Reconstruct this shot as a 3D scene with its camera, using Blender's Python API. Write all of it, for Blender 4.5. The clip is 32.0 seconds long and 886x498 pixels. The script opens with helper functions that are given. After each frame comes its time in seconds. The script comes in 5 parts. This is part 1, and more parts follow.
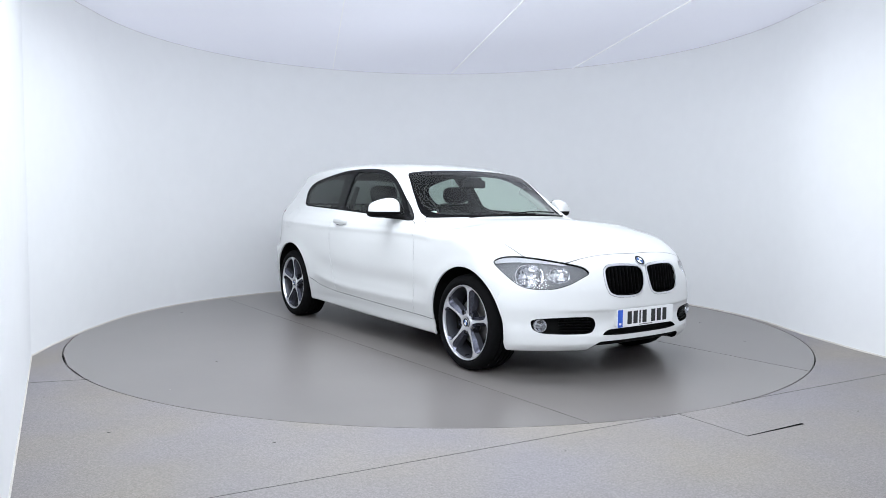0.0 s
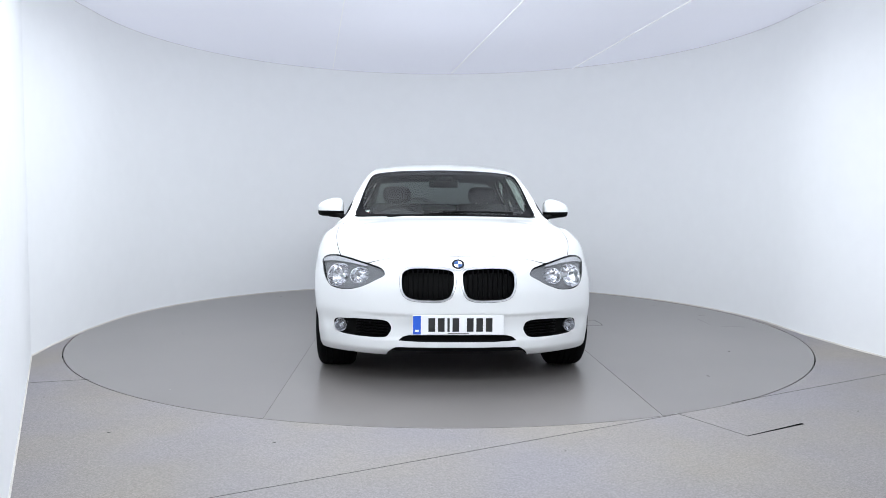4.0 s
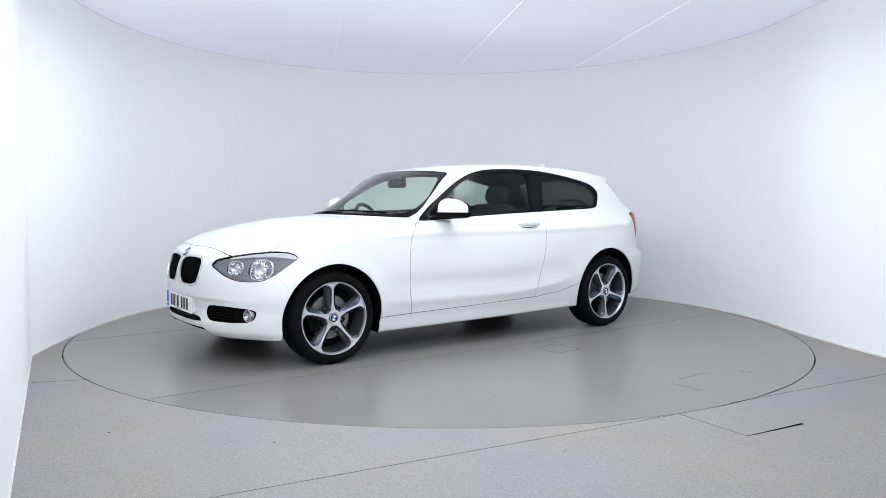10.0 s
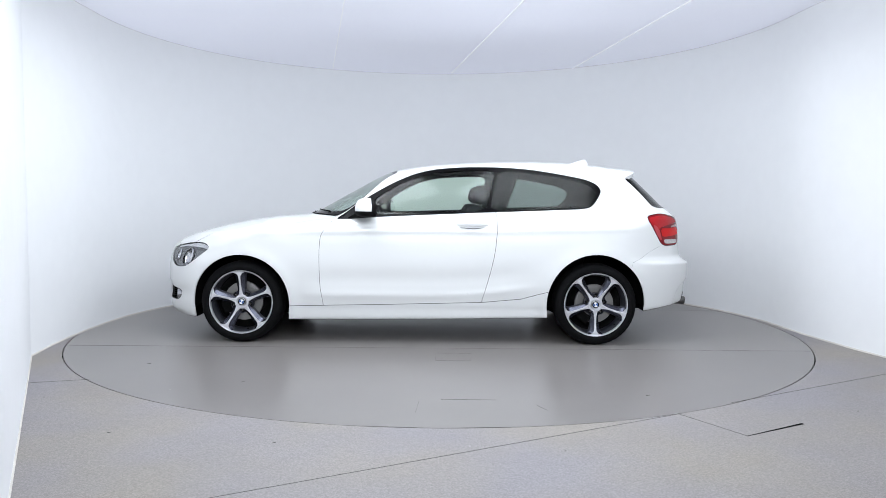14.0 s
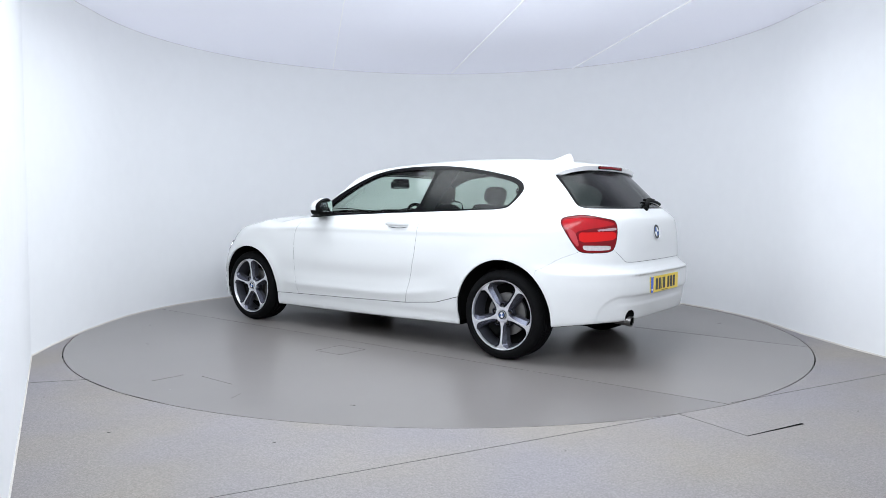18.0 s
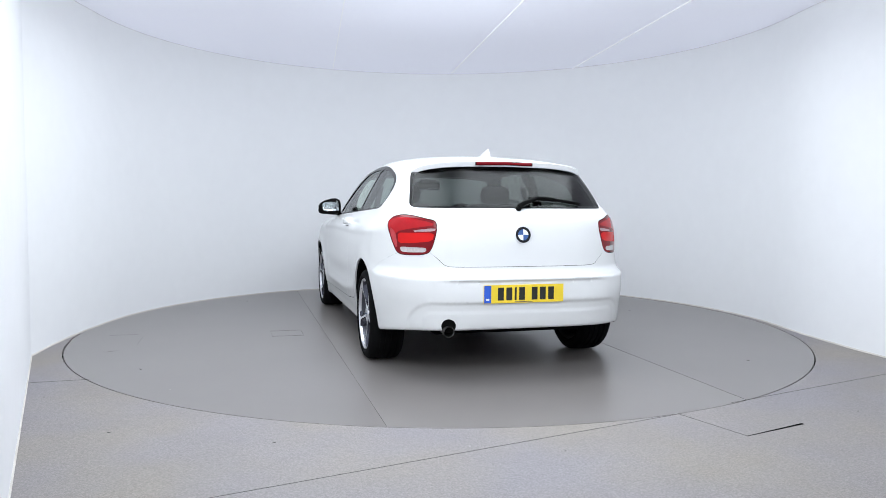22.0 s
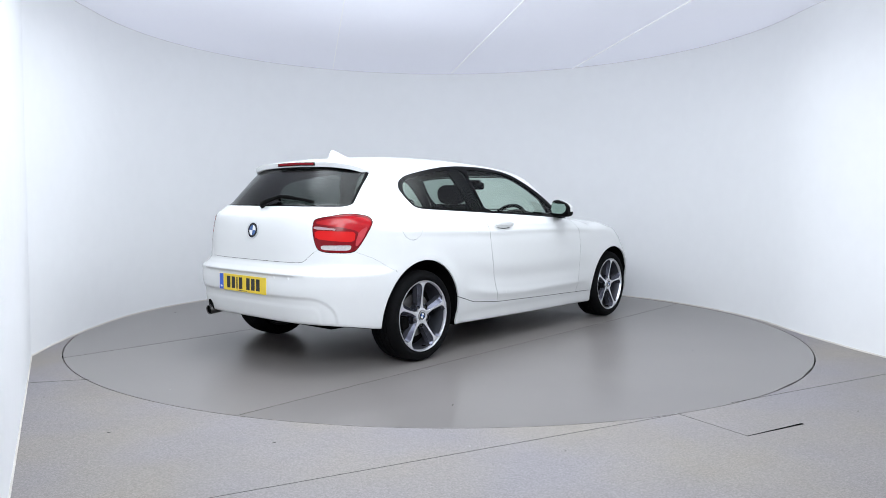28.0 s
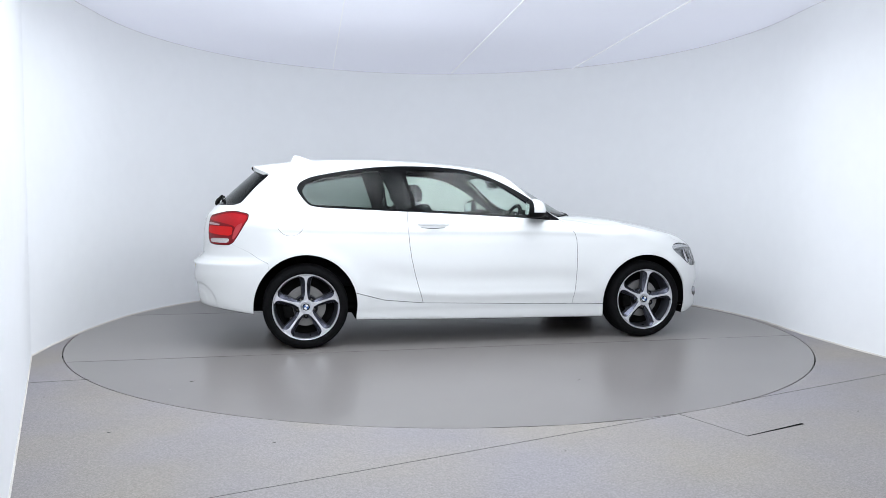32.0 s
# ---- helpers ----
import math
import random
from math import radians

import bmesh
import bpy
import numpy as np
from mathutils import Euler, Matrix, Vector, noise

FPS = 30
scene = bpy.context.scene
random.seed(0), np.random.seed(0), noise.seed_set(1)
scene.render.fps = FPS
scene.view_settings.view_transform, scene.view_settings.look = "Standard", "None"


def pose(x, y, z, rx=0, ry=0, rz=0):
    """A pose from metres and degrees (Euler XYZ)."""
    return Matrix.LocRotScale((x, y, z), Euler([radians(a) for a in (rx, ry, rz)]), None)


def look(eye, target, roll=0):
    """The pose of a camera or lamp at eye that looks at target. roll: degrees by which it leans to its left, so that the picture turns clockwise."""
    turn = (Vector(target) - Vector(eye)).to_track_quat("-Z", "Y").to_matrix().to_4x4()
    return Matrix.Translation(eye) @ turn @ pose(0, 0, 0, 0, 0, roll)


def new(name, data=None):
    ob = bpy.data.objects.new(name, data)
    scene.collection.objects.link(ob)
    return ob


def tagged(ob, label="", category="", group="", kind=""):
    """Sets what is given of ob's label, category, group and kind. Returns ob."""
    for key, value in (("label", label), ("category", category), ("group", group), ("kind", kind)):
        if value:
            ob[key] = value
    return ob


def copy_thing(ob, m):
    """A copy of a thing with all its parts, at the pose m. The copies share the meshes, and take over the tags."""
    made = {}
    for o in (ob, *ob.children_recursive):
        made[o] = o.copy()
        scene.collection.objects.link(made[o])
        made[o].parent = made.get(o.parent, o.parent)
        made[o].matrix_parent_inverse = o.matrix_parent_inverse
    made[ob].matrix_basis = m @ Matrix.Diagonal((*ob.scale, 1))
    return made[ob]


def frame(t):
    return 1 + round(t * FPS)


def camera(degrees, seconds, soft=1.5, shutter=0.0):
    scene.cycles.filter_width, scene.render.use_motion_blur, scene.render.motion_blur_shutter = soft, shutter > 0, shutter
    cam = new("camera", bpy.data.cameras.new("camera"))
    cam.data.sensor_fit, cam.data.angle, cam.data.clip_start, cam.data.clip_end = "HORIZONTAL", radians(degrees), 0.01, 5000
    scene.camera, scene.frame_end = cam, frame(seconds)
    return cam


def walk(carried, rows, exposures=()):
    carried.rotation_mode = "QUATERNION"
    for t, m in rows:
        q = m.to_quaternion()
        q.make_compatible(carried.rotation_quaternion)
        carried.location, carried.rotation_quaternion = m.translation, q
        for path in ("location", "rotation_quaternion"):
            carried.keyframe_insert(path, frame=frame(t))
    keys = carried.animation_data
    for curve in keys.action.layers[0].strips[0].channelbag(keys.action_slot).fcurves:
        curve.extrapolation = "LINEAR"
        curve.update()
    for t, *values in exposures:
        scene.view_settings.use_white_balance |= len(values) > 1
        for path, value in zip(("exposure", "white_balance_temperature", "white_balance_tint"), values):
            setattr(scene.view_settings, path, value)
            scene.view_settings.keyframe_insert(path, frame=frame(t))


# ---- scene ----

# ---- camera: it stands still on a stand in the booth's mouth ----
cam = camera(62.04, 32.0, soft=0.85)
EYE = Vector((0.0, -6.402, 1.087))
AIM = EYE + Vector((math.sin(radians(0.208)) * math.cos(radians(3.746)), math.cos(radians(0.208)) * math.cos(radians(3.746)), -math.sin(radians(3.746))))
STAND = look(EYE, AIM, 0.454)
EXPOSURE = 0.60
walk(cam, [(0, STAND), (32, STAND)], [(0, EXPOSURE), (32, EXPOSURE)])

# the turntable's turn: it runs up during the first two seconds, then keeps its pace
TURN = [(0, -55.30), (0.5, -56.95), (1.0, -59.85), (1.5, -63.85), (2.0, -68.65)] + [(t, -50.217 - 9.2878 * t) for t in range(3, 33)]

# ---- light ----
CEILING = 2.67
world = bpy.data.worlds.new("dark_hall")
scene.world = world
world.use_nodes = True
world.node_tree.nodes["Background"].inputs[0].default_value = (0.8, 0.85, 1.0, 1)
world.node_tree.nodes["Background"].inputs[1].default_value = 0.02


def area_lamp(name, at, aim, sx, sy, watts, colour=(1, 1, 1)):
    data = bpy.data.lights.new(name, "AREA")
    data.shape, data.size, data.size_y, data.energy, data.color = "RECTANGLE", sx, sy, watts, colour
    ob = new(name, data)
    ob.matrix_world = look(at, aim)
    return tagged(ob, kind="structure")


# two soft ceiling lamps, one at each side above the camera's view
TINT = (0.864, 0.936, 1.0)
for x, watts in ((-0.98, 32), (1.08, 28)):
    area_lamp("overhead_lamp", (x, -1.23, 2.60), (x * 0.8, -1.13, 0), 1.9, 1.2, watts, TINT)
# two unseen fill lamps, added in the booth's mouth to light the car frontally
area_lamp("mouth_fill", (0, -4.4, 2.40), (0, 1.5, 1.95), 2.2, 0.9, 46, TINT)
area_lamp("hall_fill", (-0.05, -6.2, 2.40), (-0.6, 0, 0.8), 0.95, 1.15, 31, TINT)

# ---- materials ----
def material(name, colour, rough=0.5, metal=0.0, coat=0.0, grain=0.0, scale=60.0, stain=0.0, stain_scale=2.0, bump=0.0, spec=0.5):
    """A painted, plastic or metal surface: colour with fine grain and broad stains, and fine relief."""
    mat = bpy.data.materials.new(name)
    mat.use_nodes = True
    nodes, links = mat.node_tree.nodes, mat.node_tree.links
    b = nodes["Principled BSDF"]
    b.inputs["Base Color"].default_value = (*colour, 1)
    b.inputs["Roughness"].default_value, b.inputs["Metallic"].default_value = rough, metal
    b.inputs["Coat Weight"].default_value, b.inputs["Coat Roughness"].default_value = coat, 0.03
    b.inputs["Specular IOR Level"].default_value = spec
    if grain or stain or bump:
        where = nodes.new("ShaderNodeTexCoord")
        fine, broad = nodes.new("ShaderNodeTexNoise"), nodes.new("ShaderNodeTexNoise")
        fine.inputs["Scale"].default_value, fine.inputs["Detail"].default_value = scale, 5
        broad.inputs["Scale"].default_value, broad.inputs["Detail"].default_value = stain_scale, 4
        links.new(where.outputs["Object"], fine.inputs["Vector"])
        links.new(where.outputs["Object"], broad.inputs["Vector"])
        add = nodes.new("ShaderNodeMath")
        add.operation = "MULTIPLY_ADD"
        add.inputs[1].default_value, add.inputs[2].default_value = grain * 2, 1 - grain
        links.new(fine.outputs[0], add.inputs[0])
        add2 = nodes.new("ShaderNodeMath")
        add2.operation = "MULTIPLY_ADD"
        add2.inputs[1].default_value, add2.inputs[2].default_value = stain * 2, 1 - stain
        links.new(broad.outputs[0], add2.inputs[0])
        both = nodes.new("ShaderNodeMath")
        both.operation = "MULTIPLY"
        links.new(add.outputs[0], both.inputs[0])
        links.new(add2.outputs[0], both.inputs[1])
        mix = nodes.new("ShaderNodeVectorMath")
        mix.operation = "SCALE"
        mix.inputs[0].default_value = colour
        links.new(both.outputs[0], mix.inputs["Scale"])
        links.new(mix.outputs[0], b.inputs["Base Color"])
        if bump:
            relief = nodes.new("ShaderNodeBump")
            relief.inputs["Strength"].default_value, relief.inputs["Distance"].default_value = bump, 0.002
            links.new(fine.outputs[0], relief.inputs["Height"])
            links.new(relief.outputs[0], b.inputs["Normal"])
    return mat


def glass(name, tint, ior=1.45, gloss=0.02):
    """A thin pane: what is behind shows through its tint, and it mirrors by its angle."""
    mat = bpy.data.materials.new(name)
    mat.use_nodes = True
    nodes, links = mat.node_tree.nodes, mat.node_tree.links
    nodes.remove(nodes["Principled BSDF"])
    clear, mirror, mix, facing_, power, gain = (nodes.new("ShaderNode" + n) for n in ("BsdfTransparent", "BsdfGlossy", "MixShader", "LayerWeight", "Math", "Math"))
    clear.inputs[0].default_value = (*tint, 1)
    mirror.inputs["Roughness"].default_value = gloss
    facing_.inputs[0].default_value = 0.5
    power.operation, power.inputs[1].default_value = "POWER", 5.0
    gain.operation, gain.inputs[1].default_value, gain.inputs[2].default_value = "MULTIPLY_ADD", 0.9, ((ior - 1) / (ior + 1)) ** 2
    links.new(facing_.outputs["Facing"], power.inputs[0])
    links.new(power.outputs[0], gain.inputs[0])
    links.new(gain.outputs[0], mix.inputs[0])
    links.new(clear.outputs[0], mix.inputs[1])
    links.new(mirror.outputs[0], mix.inputs[2])
    links.new(mix.outputs[0], nodes["Material Output"].inputs[0])
    return mat


WALL = material("white_wall_paint", (0.86, 0.865, 0.87), 0.75, grain=0.02, scale=8, stain=0.015, stain_scale=1.2)
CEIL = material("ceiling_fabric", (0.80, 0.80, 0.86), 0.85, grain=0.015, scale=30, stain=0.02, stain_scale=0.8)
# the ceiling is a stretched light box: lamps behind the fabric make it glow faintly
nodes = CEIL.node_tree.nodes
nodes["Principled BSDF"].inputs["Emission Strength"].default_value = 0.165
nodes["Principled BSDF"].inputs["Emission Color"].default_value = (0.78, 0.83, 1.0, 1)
FLOORING = material("speckled_grey_vinyl", (0.236, 0.219, 0.222), 0.62, grain=0.24, scale=90, stain=0.07, stain_scale=2.5, bump=0.01)
# drifts of a yellower and a bluer grey over the floor, and a fine light and dark speckle
nodes, links = FLOORING.node_tree.nodes, FLOORING.node_tree.links
where, drift, chips, hue, pale, spot = (nodes.new("ShaderNode" + n) for n in ("TexCoord", "TexNoise", "TexVoronoi", "Mix", "Mix", "MapRange"))
drift.inputs["Scale"].default_value, drift.inputs["Detail"].default_value = 1.1, 3
chips.inputs["Scale"].default_value = 190
hue.data_type = pale.data_type = "RGBA"
hue.inputs["A"].default_value, hue.inputs["B"].default_value = (1.055, 1.02, 0.89, 1), (0.985, 0.99, 1.02, 1)
hue.clamp_result = pale.clamp_result = False
pale.blend_type, hue.blend_type = "MULTIPLY", "MIX"
pale.inputs["Factor"].default_value = 1.0
spot.inputs["From Min"].default_value, spot.inputs["From Max"].default_value = 0.35, 0.65
links.new(where.outputs["Object"], drift.inputs["Vector"])
links.new(where.outputs["Object"], chips.inputs["Vector"])
links.new(drift.outputs[0], spot.inputs["Value"])
links.new(spot.outputs[0], hue.inputs["Factor"])
shade = FLOORING.node_tree.nodes["Principled BSDF"].inputs["Base Color"]
links.new(shade.links[0].from_socket, pale.inputs["A"])
links.new(hue.outputs["Result"], pale.inputs["B"])
grit, level2 = nodes.new("ShaderNodeMapRange"), nodes.new("ShaderNodeVectorMath")
level2.operation = "SCALE"
grit.inputs["From Min"].default_value, grit.inputs["From Max"].default_value = 0.0, 1.0
grit.inputs["To Min"].default_value, grit.inputs["To Max"].default_value = 0.80, 1.26
links.new(chips.outputs["Color"], grit.inputs["Value"])
links.new(pale.outputs["Result"], level2.inputs[0])
links.new(grit.outputs[0], level2.inputs["Scale"])
links.new(level2.outputs[0], shade)
DECK_JOINT = material("worn_deck_joint", (0.125, 0.118, 0.108), 0.7, grain=0.3, scale=12)
CEILING_JOINT = material("ceiling_shadow_gap", (0.74, 0.73, 0.73), 0.8, grain=0.3, scale=9)
WHITE_CHIP = material("white_paint_chip", (0.52, 0.51, 0.49), 0.7)
DECK = material("smooth_grey_vinyl", (0.195, 0.180, 0.171), 0.29, grain=0.05, scale=240, stain=0.09, stain_scale=1.6, bump=0.03)
GROOVE = material("dark_groove", (0.004, 0.004, 0.004), 0.9, spec=0.03)
JOINT = material("floor_joint", (0.085, 0.08, 0.072), 0.8, grain=0.2, scale=30)
PAINT = material("white_car_paint", (0.69, 0.695, 0.69), 0.34, coat=0.6)
BLACK_GLOSS = material("black_gloss_trim", (0.004, 0.004, 0.0045), 0.18, spec=0.06)
BLACK = material("black_plastic", (0.004, 0.004, 0.004), 0.6, spec=0.06, grain=0.1, scale=300)
UNDER = material("black_underseal", (0.005, 0.005, 0.005), 0.95, spec=0.03, grain=0.3, scale=60)
TRIM = material("dark_grey_cabin_trim", (0.007, 0.0073, 0.008), 0.85, spec=0.08, grain=0.12, scale=400)
SCREEN_GLASS = glass("windscreen_glass", (0.78, 0.87, 0.82), 1.46, 0.35)
SIDE_GLASS = glass("green_side_glass", (0.82, 0.91, 0.835), 1.42, 0.05)
DARK_GLASS = glass("privacy_glass", (0.125, 0.138, 0.135), 1.33, 0.22)
QUARTER_GLASS_TINT = glass("grey_side_glass", (0.46, 0.53, 0.49), 1.36, 0.2)
DECK_MID = material("worn_grey_vinyl", (0.207, 0.191, 0.180), 0.28, grain=0.05, scale=240, stain=0.10, stain_scale=1.3, bump=0.03)
RUBBER = material("black_tyre_rubber", (0.0045, 0.0045, 0.005), 0.8, grain=0.25, scale=90, bump=0.1, spec=0.08)
ALLOY = material("machined_alloy", (0.70, 0.70, 0.73), 0.33, 0.85, grain=0.06, scale=200)
POCKET = material("anthracite_alloy", (0.011, 0.0115, 0.015), 0.45, 0.0, spec=0.15, grain=0.08, scale=120)
SPOKE_SIDE = material("grey_painted_alloy", (0.045, 0.046, 0.056), 0.4, 0.0, spec=0.25, grain=0.08, scale=120)
FLANK = material("metallic_grey_alloy", (0.085, 0.088, 0.112), 0.27, 0.9, grain=0.06, scale=160)
BARREL = material("dark_metallic_barrel", (0.07, 0.072, 0.086), 0.40, 0.6, grain=0.1, scale=120)
DISC = material("brake_disc_steel", (0.22, 0.215, 0.21), 0.45, 1.0, grain=0.15, scale=150)
SATIN = material("satin_silver", (0.70, 0.71, 0.73), 0.28, 0.9)
HOUSING = material("grey_lamp_housing", (0.16, 0.162, 0.168), 0.42, 0.0, spec=0.4, grain=0.05, scale=90)
LENS = glass("clear_lamp_lens", (0.95, 0.96, 0.97), 1.35, 0.0)
REFLECTOR = material("lamp_reflector", (0.62, 0.62, 0.64), 0.2, 1.0)
LAMP_WHITE = material("white_lamp_band", (0.52, 0.52, 0.53), 0.25, 0.3)
REVERSING = material("clear_reversing_lens", (0.50, 0.47, 0.47), 0.2, spec=0.4, grain=0.35, scale=70)
RED_HIGHLIT = material("highlit_red_lens", (0.46, 0.045, 0.055), 0.2, spec=0.3, grain=0.15, scale=40)
PINK_SILVER = material("silver_under_red_lens", (0.44, 0.30, 0.31), 0.3, spec=0.2)
SLAT = material("black_satin_slat", (0.003, 0.003, 0.0032), 0.45, spec=0.04)
FOG_BOWL = material("fog_lamp_bowl", (0.38, 0.38, 0.40), 0.22, 0.85, grain=0.4, scale=90)
RED_DARK = material("dark_red_lens", (0.17, 0.004, 0.008), 0.2, spec=0.12, coat=0.2)
RED = material("red_lens", (0.40, 0.009, 0.014), 0.22, spec=0.12, grain=0.15, scale=40, coat=0.25)
RED_BRIGHT = material("bright_red_lens", (0.58, 0.012, 0.012), 0.25, spec=0.12)
RED_LOW = material("unlit_brake_lens", (0.16, 0.004, 0.008), 0.25, spec=0.12)
PLATE_WHITE = material("white_plate", (0.80, 0.80, 0.80), 0.35)
PLATE_YELLOW = material("yellow_plate", (0.80, 0.58, 0.03), 0.35)
PLATE_BLUE = material("blue_plate_band", (0.02, 0.10, 0.55), 0.4)
INK = material("black_ink", (0.012, 0.012, 0.012), 0.5)
BADGE_BLUE = material("blue_enamel", (0.05, 0.11, 0.28), 0.25, spec=0.25)
BADGE_WHITE = material("white_enamel", (0.75, 0.76, 0.78), 0.2, spec=0.25)
BADGE_BLACK = material("black_enamel", (0.015, 0.015, 0.018), 0.2, spec=0.25)
CLOTH = material("charcoal_seat_cloth", (0.013, 0.013, 0.015), 0.9, spec=0.1, grain=0.25, scale=350, bump=0.2)
DASH = material("soft_black_dash", (0.009, 0.009, 0.010), 0.75, spec=0.15, grain=0.15, scale=300, bump=0.1)
MIRROR = material("mirror_glass", (0.74, 0.80, 0.81), 0.03, 1.0)
STICKER_RED = material("red_sticker", (0.55, 0.06, 0.05), 0.6)
AMBER = material("clear_indicator", (0.70, 0.68, 0.62), 0.2)
WELT = material("glowing_white_welt", (0.86, 0.86, 0.87), 0.4)
# a faint glow is added so the welts read lighter than the fabric
WELT.node_tree.nodes["Principled BSDF"].inputs["Emission Color"].default_value = (0.92, 0.95, 1.0, 1)
WELT.node_tree.nodes["Principled BSDF"].inputs["Emission Strength"].default_value = 0.12
SATIN_DARK = material("sooty_steel", (0.13, 0.125, 0.12), 0.3, 1.0, grain=0.2, scale=50)

# ---- building helpers ----
def mesh_object(name, verts, faces, mat, parent=None, label="", smooth=False):
    me = bpy.data.meshes.new(name)
    me.from_pydata([tuple(map(float, v)) for v in verts], [], [tuple(map(int, f)) for f in faces])
    me.materials.append(mat)
    if smooth:
        me.polygons.foreach_set("use_smooth", np.ones(len(me.polygons), bool))
    me.update()
    ob = new(name, me)
    ob.parent = parent
    return tagged(ob, label)


def part(name, bm, mat, parent=None, label="", smooth=False):
    """Links a bmesh as one mesh object."""
    me = bpy.data.meshes.new(name)
    bmesh.ops.recalc_face_normals(bm, faces=bm.faces)
    for f in bm.faces:
        f.smooth = smooth
    bm.to_mesh(me)
    bm.free()
    me.materials.append(mat)
    ob = new(name, me)
    ob.parent = parent
    return tagged(ob, label)


def box(bm, x0, x1, y0, y1, z0, z1, bevel=0.0, m=None):
    v = bmesh.ops.create_cube(bm, size=1)["verts"]
    for q in v:
        q.co = Vector(((x0 + x1) / 2 + q.co.x * (x1 - x0), (y0 + y1) / 2 + q.co.y * (y1 - y0), (z0 + z1) / 2 + q.co.z * (z1 - z0)))
    if bevel:
        got = bmesh.ops.bevel(bm, geom=list({e for q in v for e in q.link_edges}), offset=bevel, segments=2, affect="EDGES", profile=0.5)
        v = list({q for f in got["faces"] for q in f.verts} | {q for q in v if q.is_valid})
    if m is not None:
        bmesh.ops.transform(bm, matrix=m, verts=v)
    return v


def revolve(profile, steps=48, a0=0.0, a1=2 * math.pi):
    """Vertices and faces of a profile (radius, height) turned round z."""
    full = abs(a1 - a0 - 2 * math.pi) < 1e-6
    cols = steps if full else steps + 1
    verts, faces, n = [], [], len(profile)
    for i in range(cols):
        a = a0 + (a1 - a0) * i / steps
        verts += [(r * math.cos(a), r * math.sin(a), h) for r, h in profile]
    for i in range(steps):
        j = (i + 1) % cols
        for k in range(n - 1):
            faces.append((i * n + k, j * n + k, j * n + k + 1, i * n + k + 1))
    return verts, faces


# ---- the booth: a round white room with a mouth towards the camera ----
RING = 2.935
CENTRE, ROUND = (0.05, -0.02), 2.96
left_wing = [(-0.55, -6.9), (-0.50, -5.85), (-1.557, -3.795), (-2.80, -1.40)]
right_wing = [(3.28, -1.80), (0.55, -5.85), (0.60, -6.9)]
outline = [(-2.80, -1.40), (-2.855, -1.05), (-2.89, -0.70), (-2.907, -0.40)]
for i in range(65):
    a = radians(183 - 183 * i / 64)
    outline.append((CENTRE[0] + ROUND * math.cos(a), CENTRE[1] + ROUND * math.sin(a)))
outline += [(3.022, -0.30), (3.055, -0.60), (3.105, -0.95), (3.175, -1.30), (3.28, -1.80)]


def wall_strip(name, line, thick, label, mat=WALL):
    """A wall with thickness along a plan line, its inner face on the line."""
    verts, faces, n = [], [], len(line)
    for i, (x, y) in enumerate(line):
        p, q = line[max(i - 1, 0)], line[min(i + 1, n - 1)]
        d = Vector((q[0] - p[0], q[1] - p[1])).normalized()
        top = CEILING + 0.0095 * x
        ox, oy = x - d.y * thick, y + d.x * thick
        verts += [(x, y, -0.02), (x, y, top), (ox, oy, top), (ox, oy, -0.02)]
    for i in range(n - 1):
        for k in range(4):
            faces.append((i * 4 + k, i * 4 + (k + 1) % 4, i * 4 + 4 + (k + 1) % 4, i * 4 + 4 + k))
    faces += [(3, 2, 1, 0), tuple(range(n * 4 - 4, n * 4))]
    ob = mesh_object(name, verts, faces, mat, smooth=True)
    ob.data.set_sharp_from_angle(angle=radians(25))
    return tagged(ob, label, "wall", kind="structure")


wall_strip("wall_round", outline, 0.10, "curved white painted back wall of the photo booth")
wall_strip("wall_left", left_wing, 0.10, "straight white painted wing wall of the booth")
wall_strip("wall_right", right_wing, 0.10, "straight white painted wing wall of the booth")
# the last one is added unseen: a dark sheet for the opening's darkness
wall_strip("mouth_blank", [(0.62, -6.9), (-0.57, -6.9)], 0.10, "unseen dark stand-in closing the booth's opening behind the camera", TRIM)

# floor: a plate with a round hole, in which the turntable's deck lies
verts, faces = [], []
steps = 128
for i in range(steps):
    a = 2 * math.pi * i / steps
    c, s = math.cos(a), math.sin(a)
    k = 7.2 / max(abs(c), abs(s))
    gap = RING + 0.005 + 0.005 * c * c
    verts += [(gap * c, gap * s, 0.0), (k * c, k * s, 0.0), (gap * c, gap * s, -0.03)]
for i in range(steps):
    j = (i + 1) % steps
    faces += [(i * 3, i * 3 + 1, j * 3 + 1, j * 3), (i * 3 + 2, i * 3, j * 3, j * 3 + 2)]
tagged(mesh_object("floor", verts, faces, FLOORING), "speckled light grey vinyl floor round the turntable", "floor", kind="structure")
v, f = revolve([(0.001, -0.031), (RING + 0.05, -0.031)], 96)
tagged(mesh_object("turntable_pit", v, f, GROOVE), "dark pit under the turntable's edge", "floor", kind="structure")


def strip(name, a, b, wide, mat, parent=None, z=0.0012, label="", wide_b=None):
    """A thin joint or mark lying on the floor from a to b."""
    a, b = Vector(a), Vector(b)
    d = (b - a).normalized()
    n = Vector((-d.y, d.x)) * wide / 2
    n2 = Vector((-d.y, d.x)) * (wide_b or wide) / 2
    pts = [a - n, b - n2, b + n2, a + n]
    verts = [(p.x, p.y, -0.0008 if not parent else z - 0.002) for p in pts] + [(p.x, p.y, z) for p in pts]
    return mesh_object(name, verts, [(3, 2, 1, 0), (4, 5, 6, 7), (0, 1, 5, 4), (1, 2, 6, 5), (2, 3, 7, 6), (3, 0, 4, 7)], mat, parent, label)


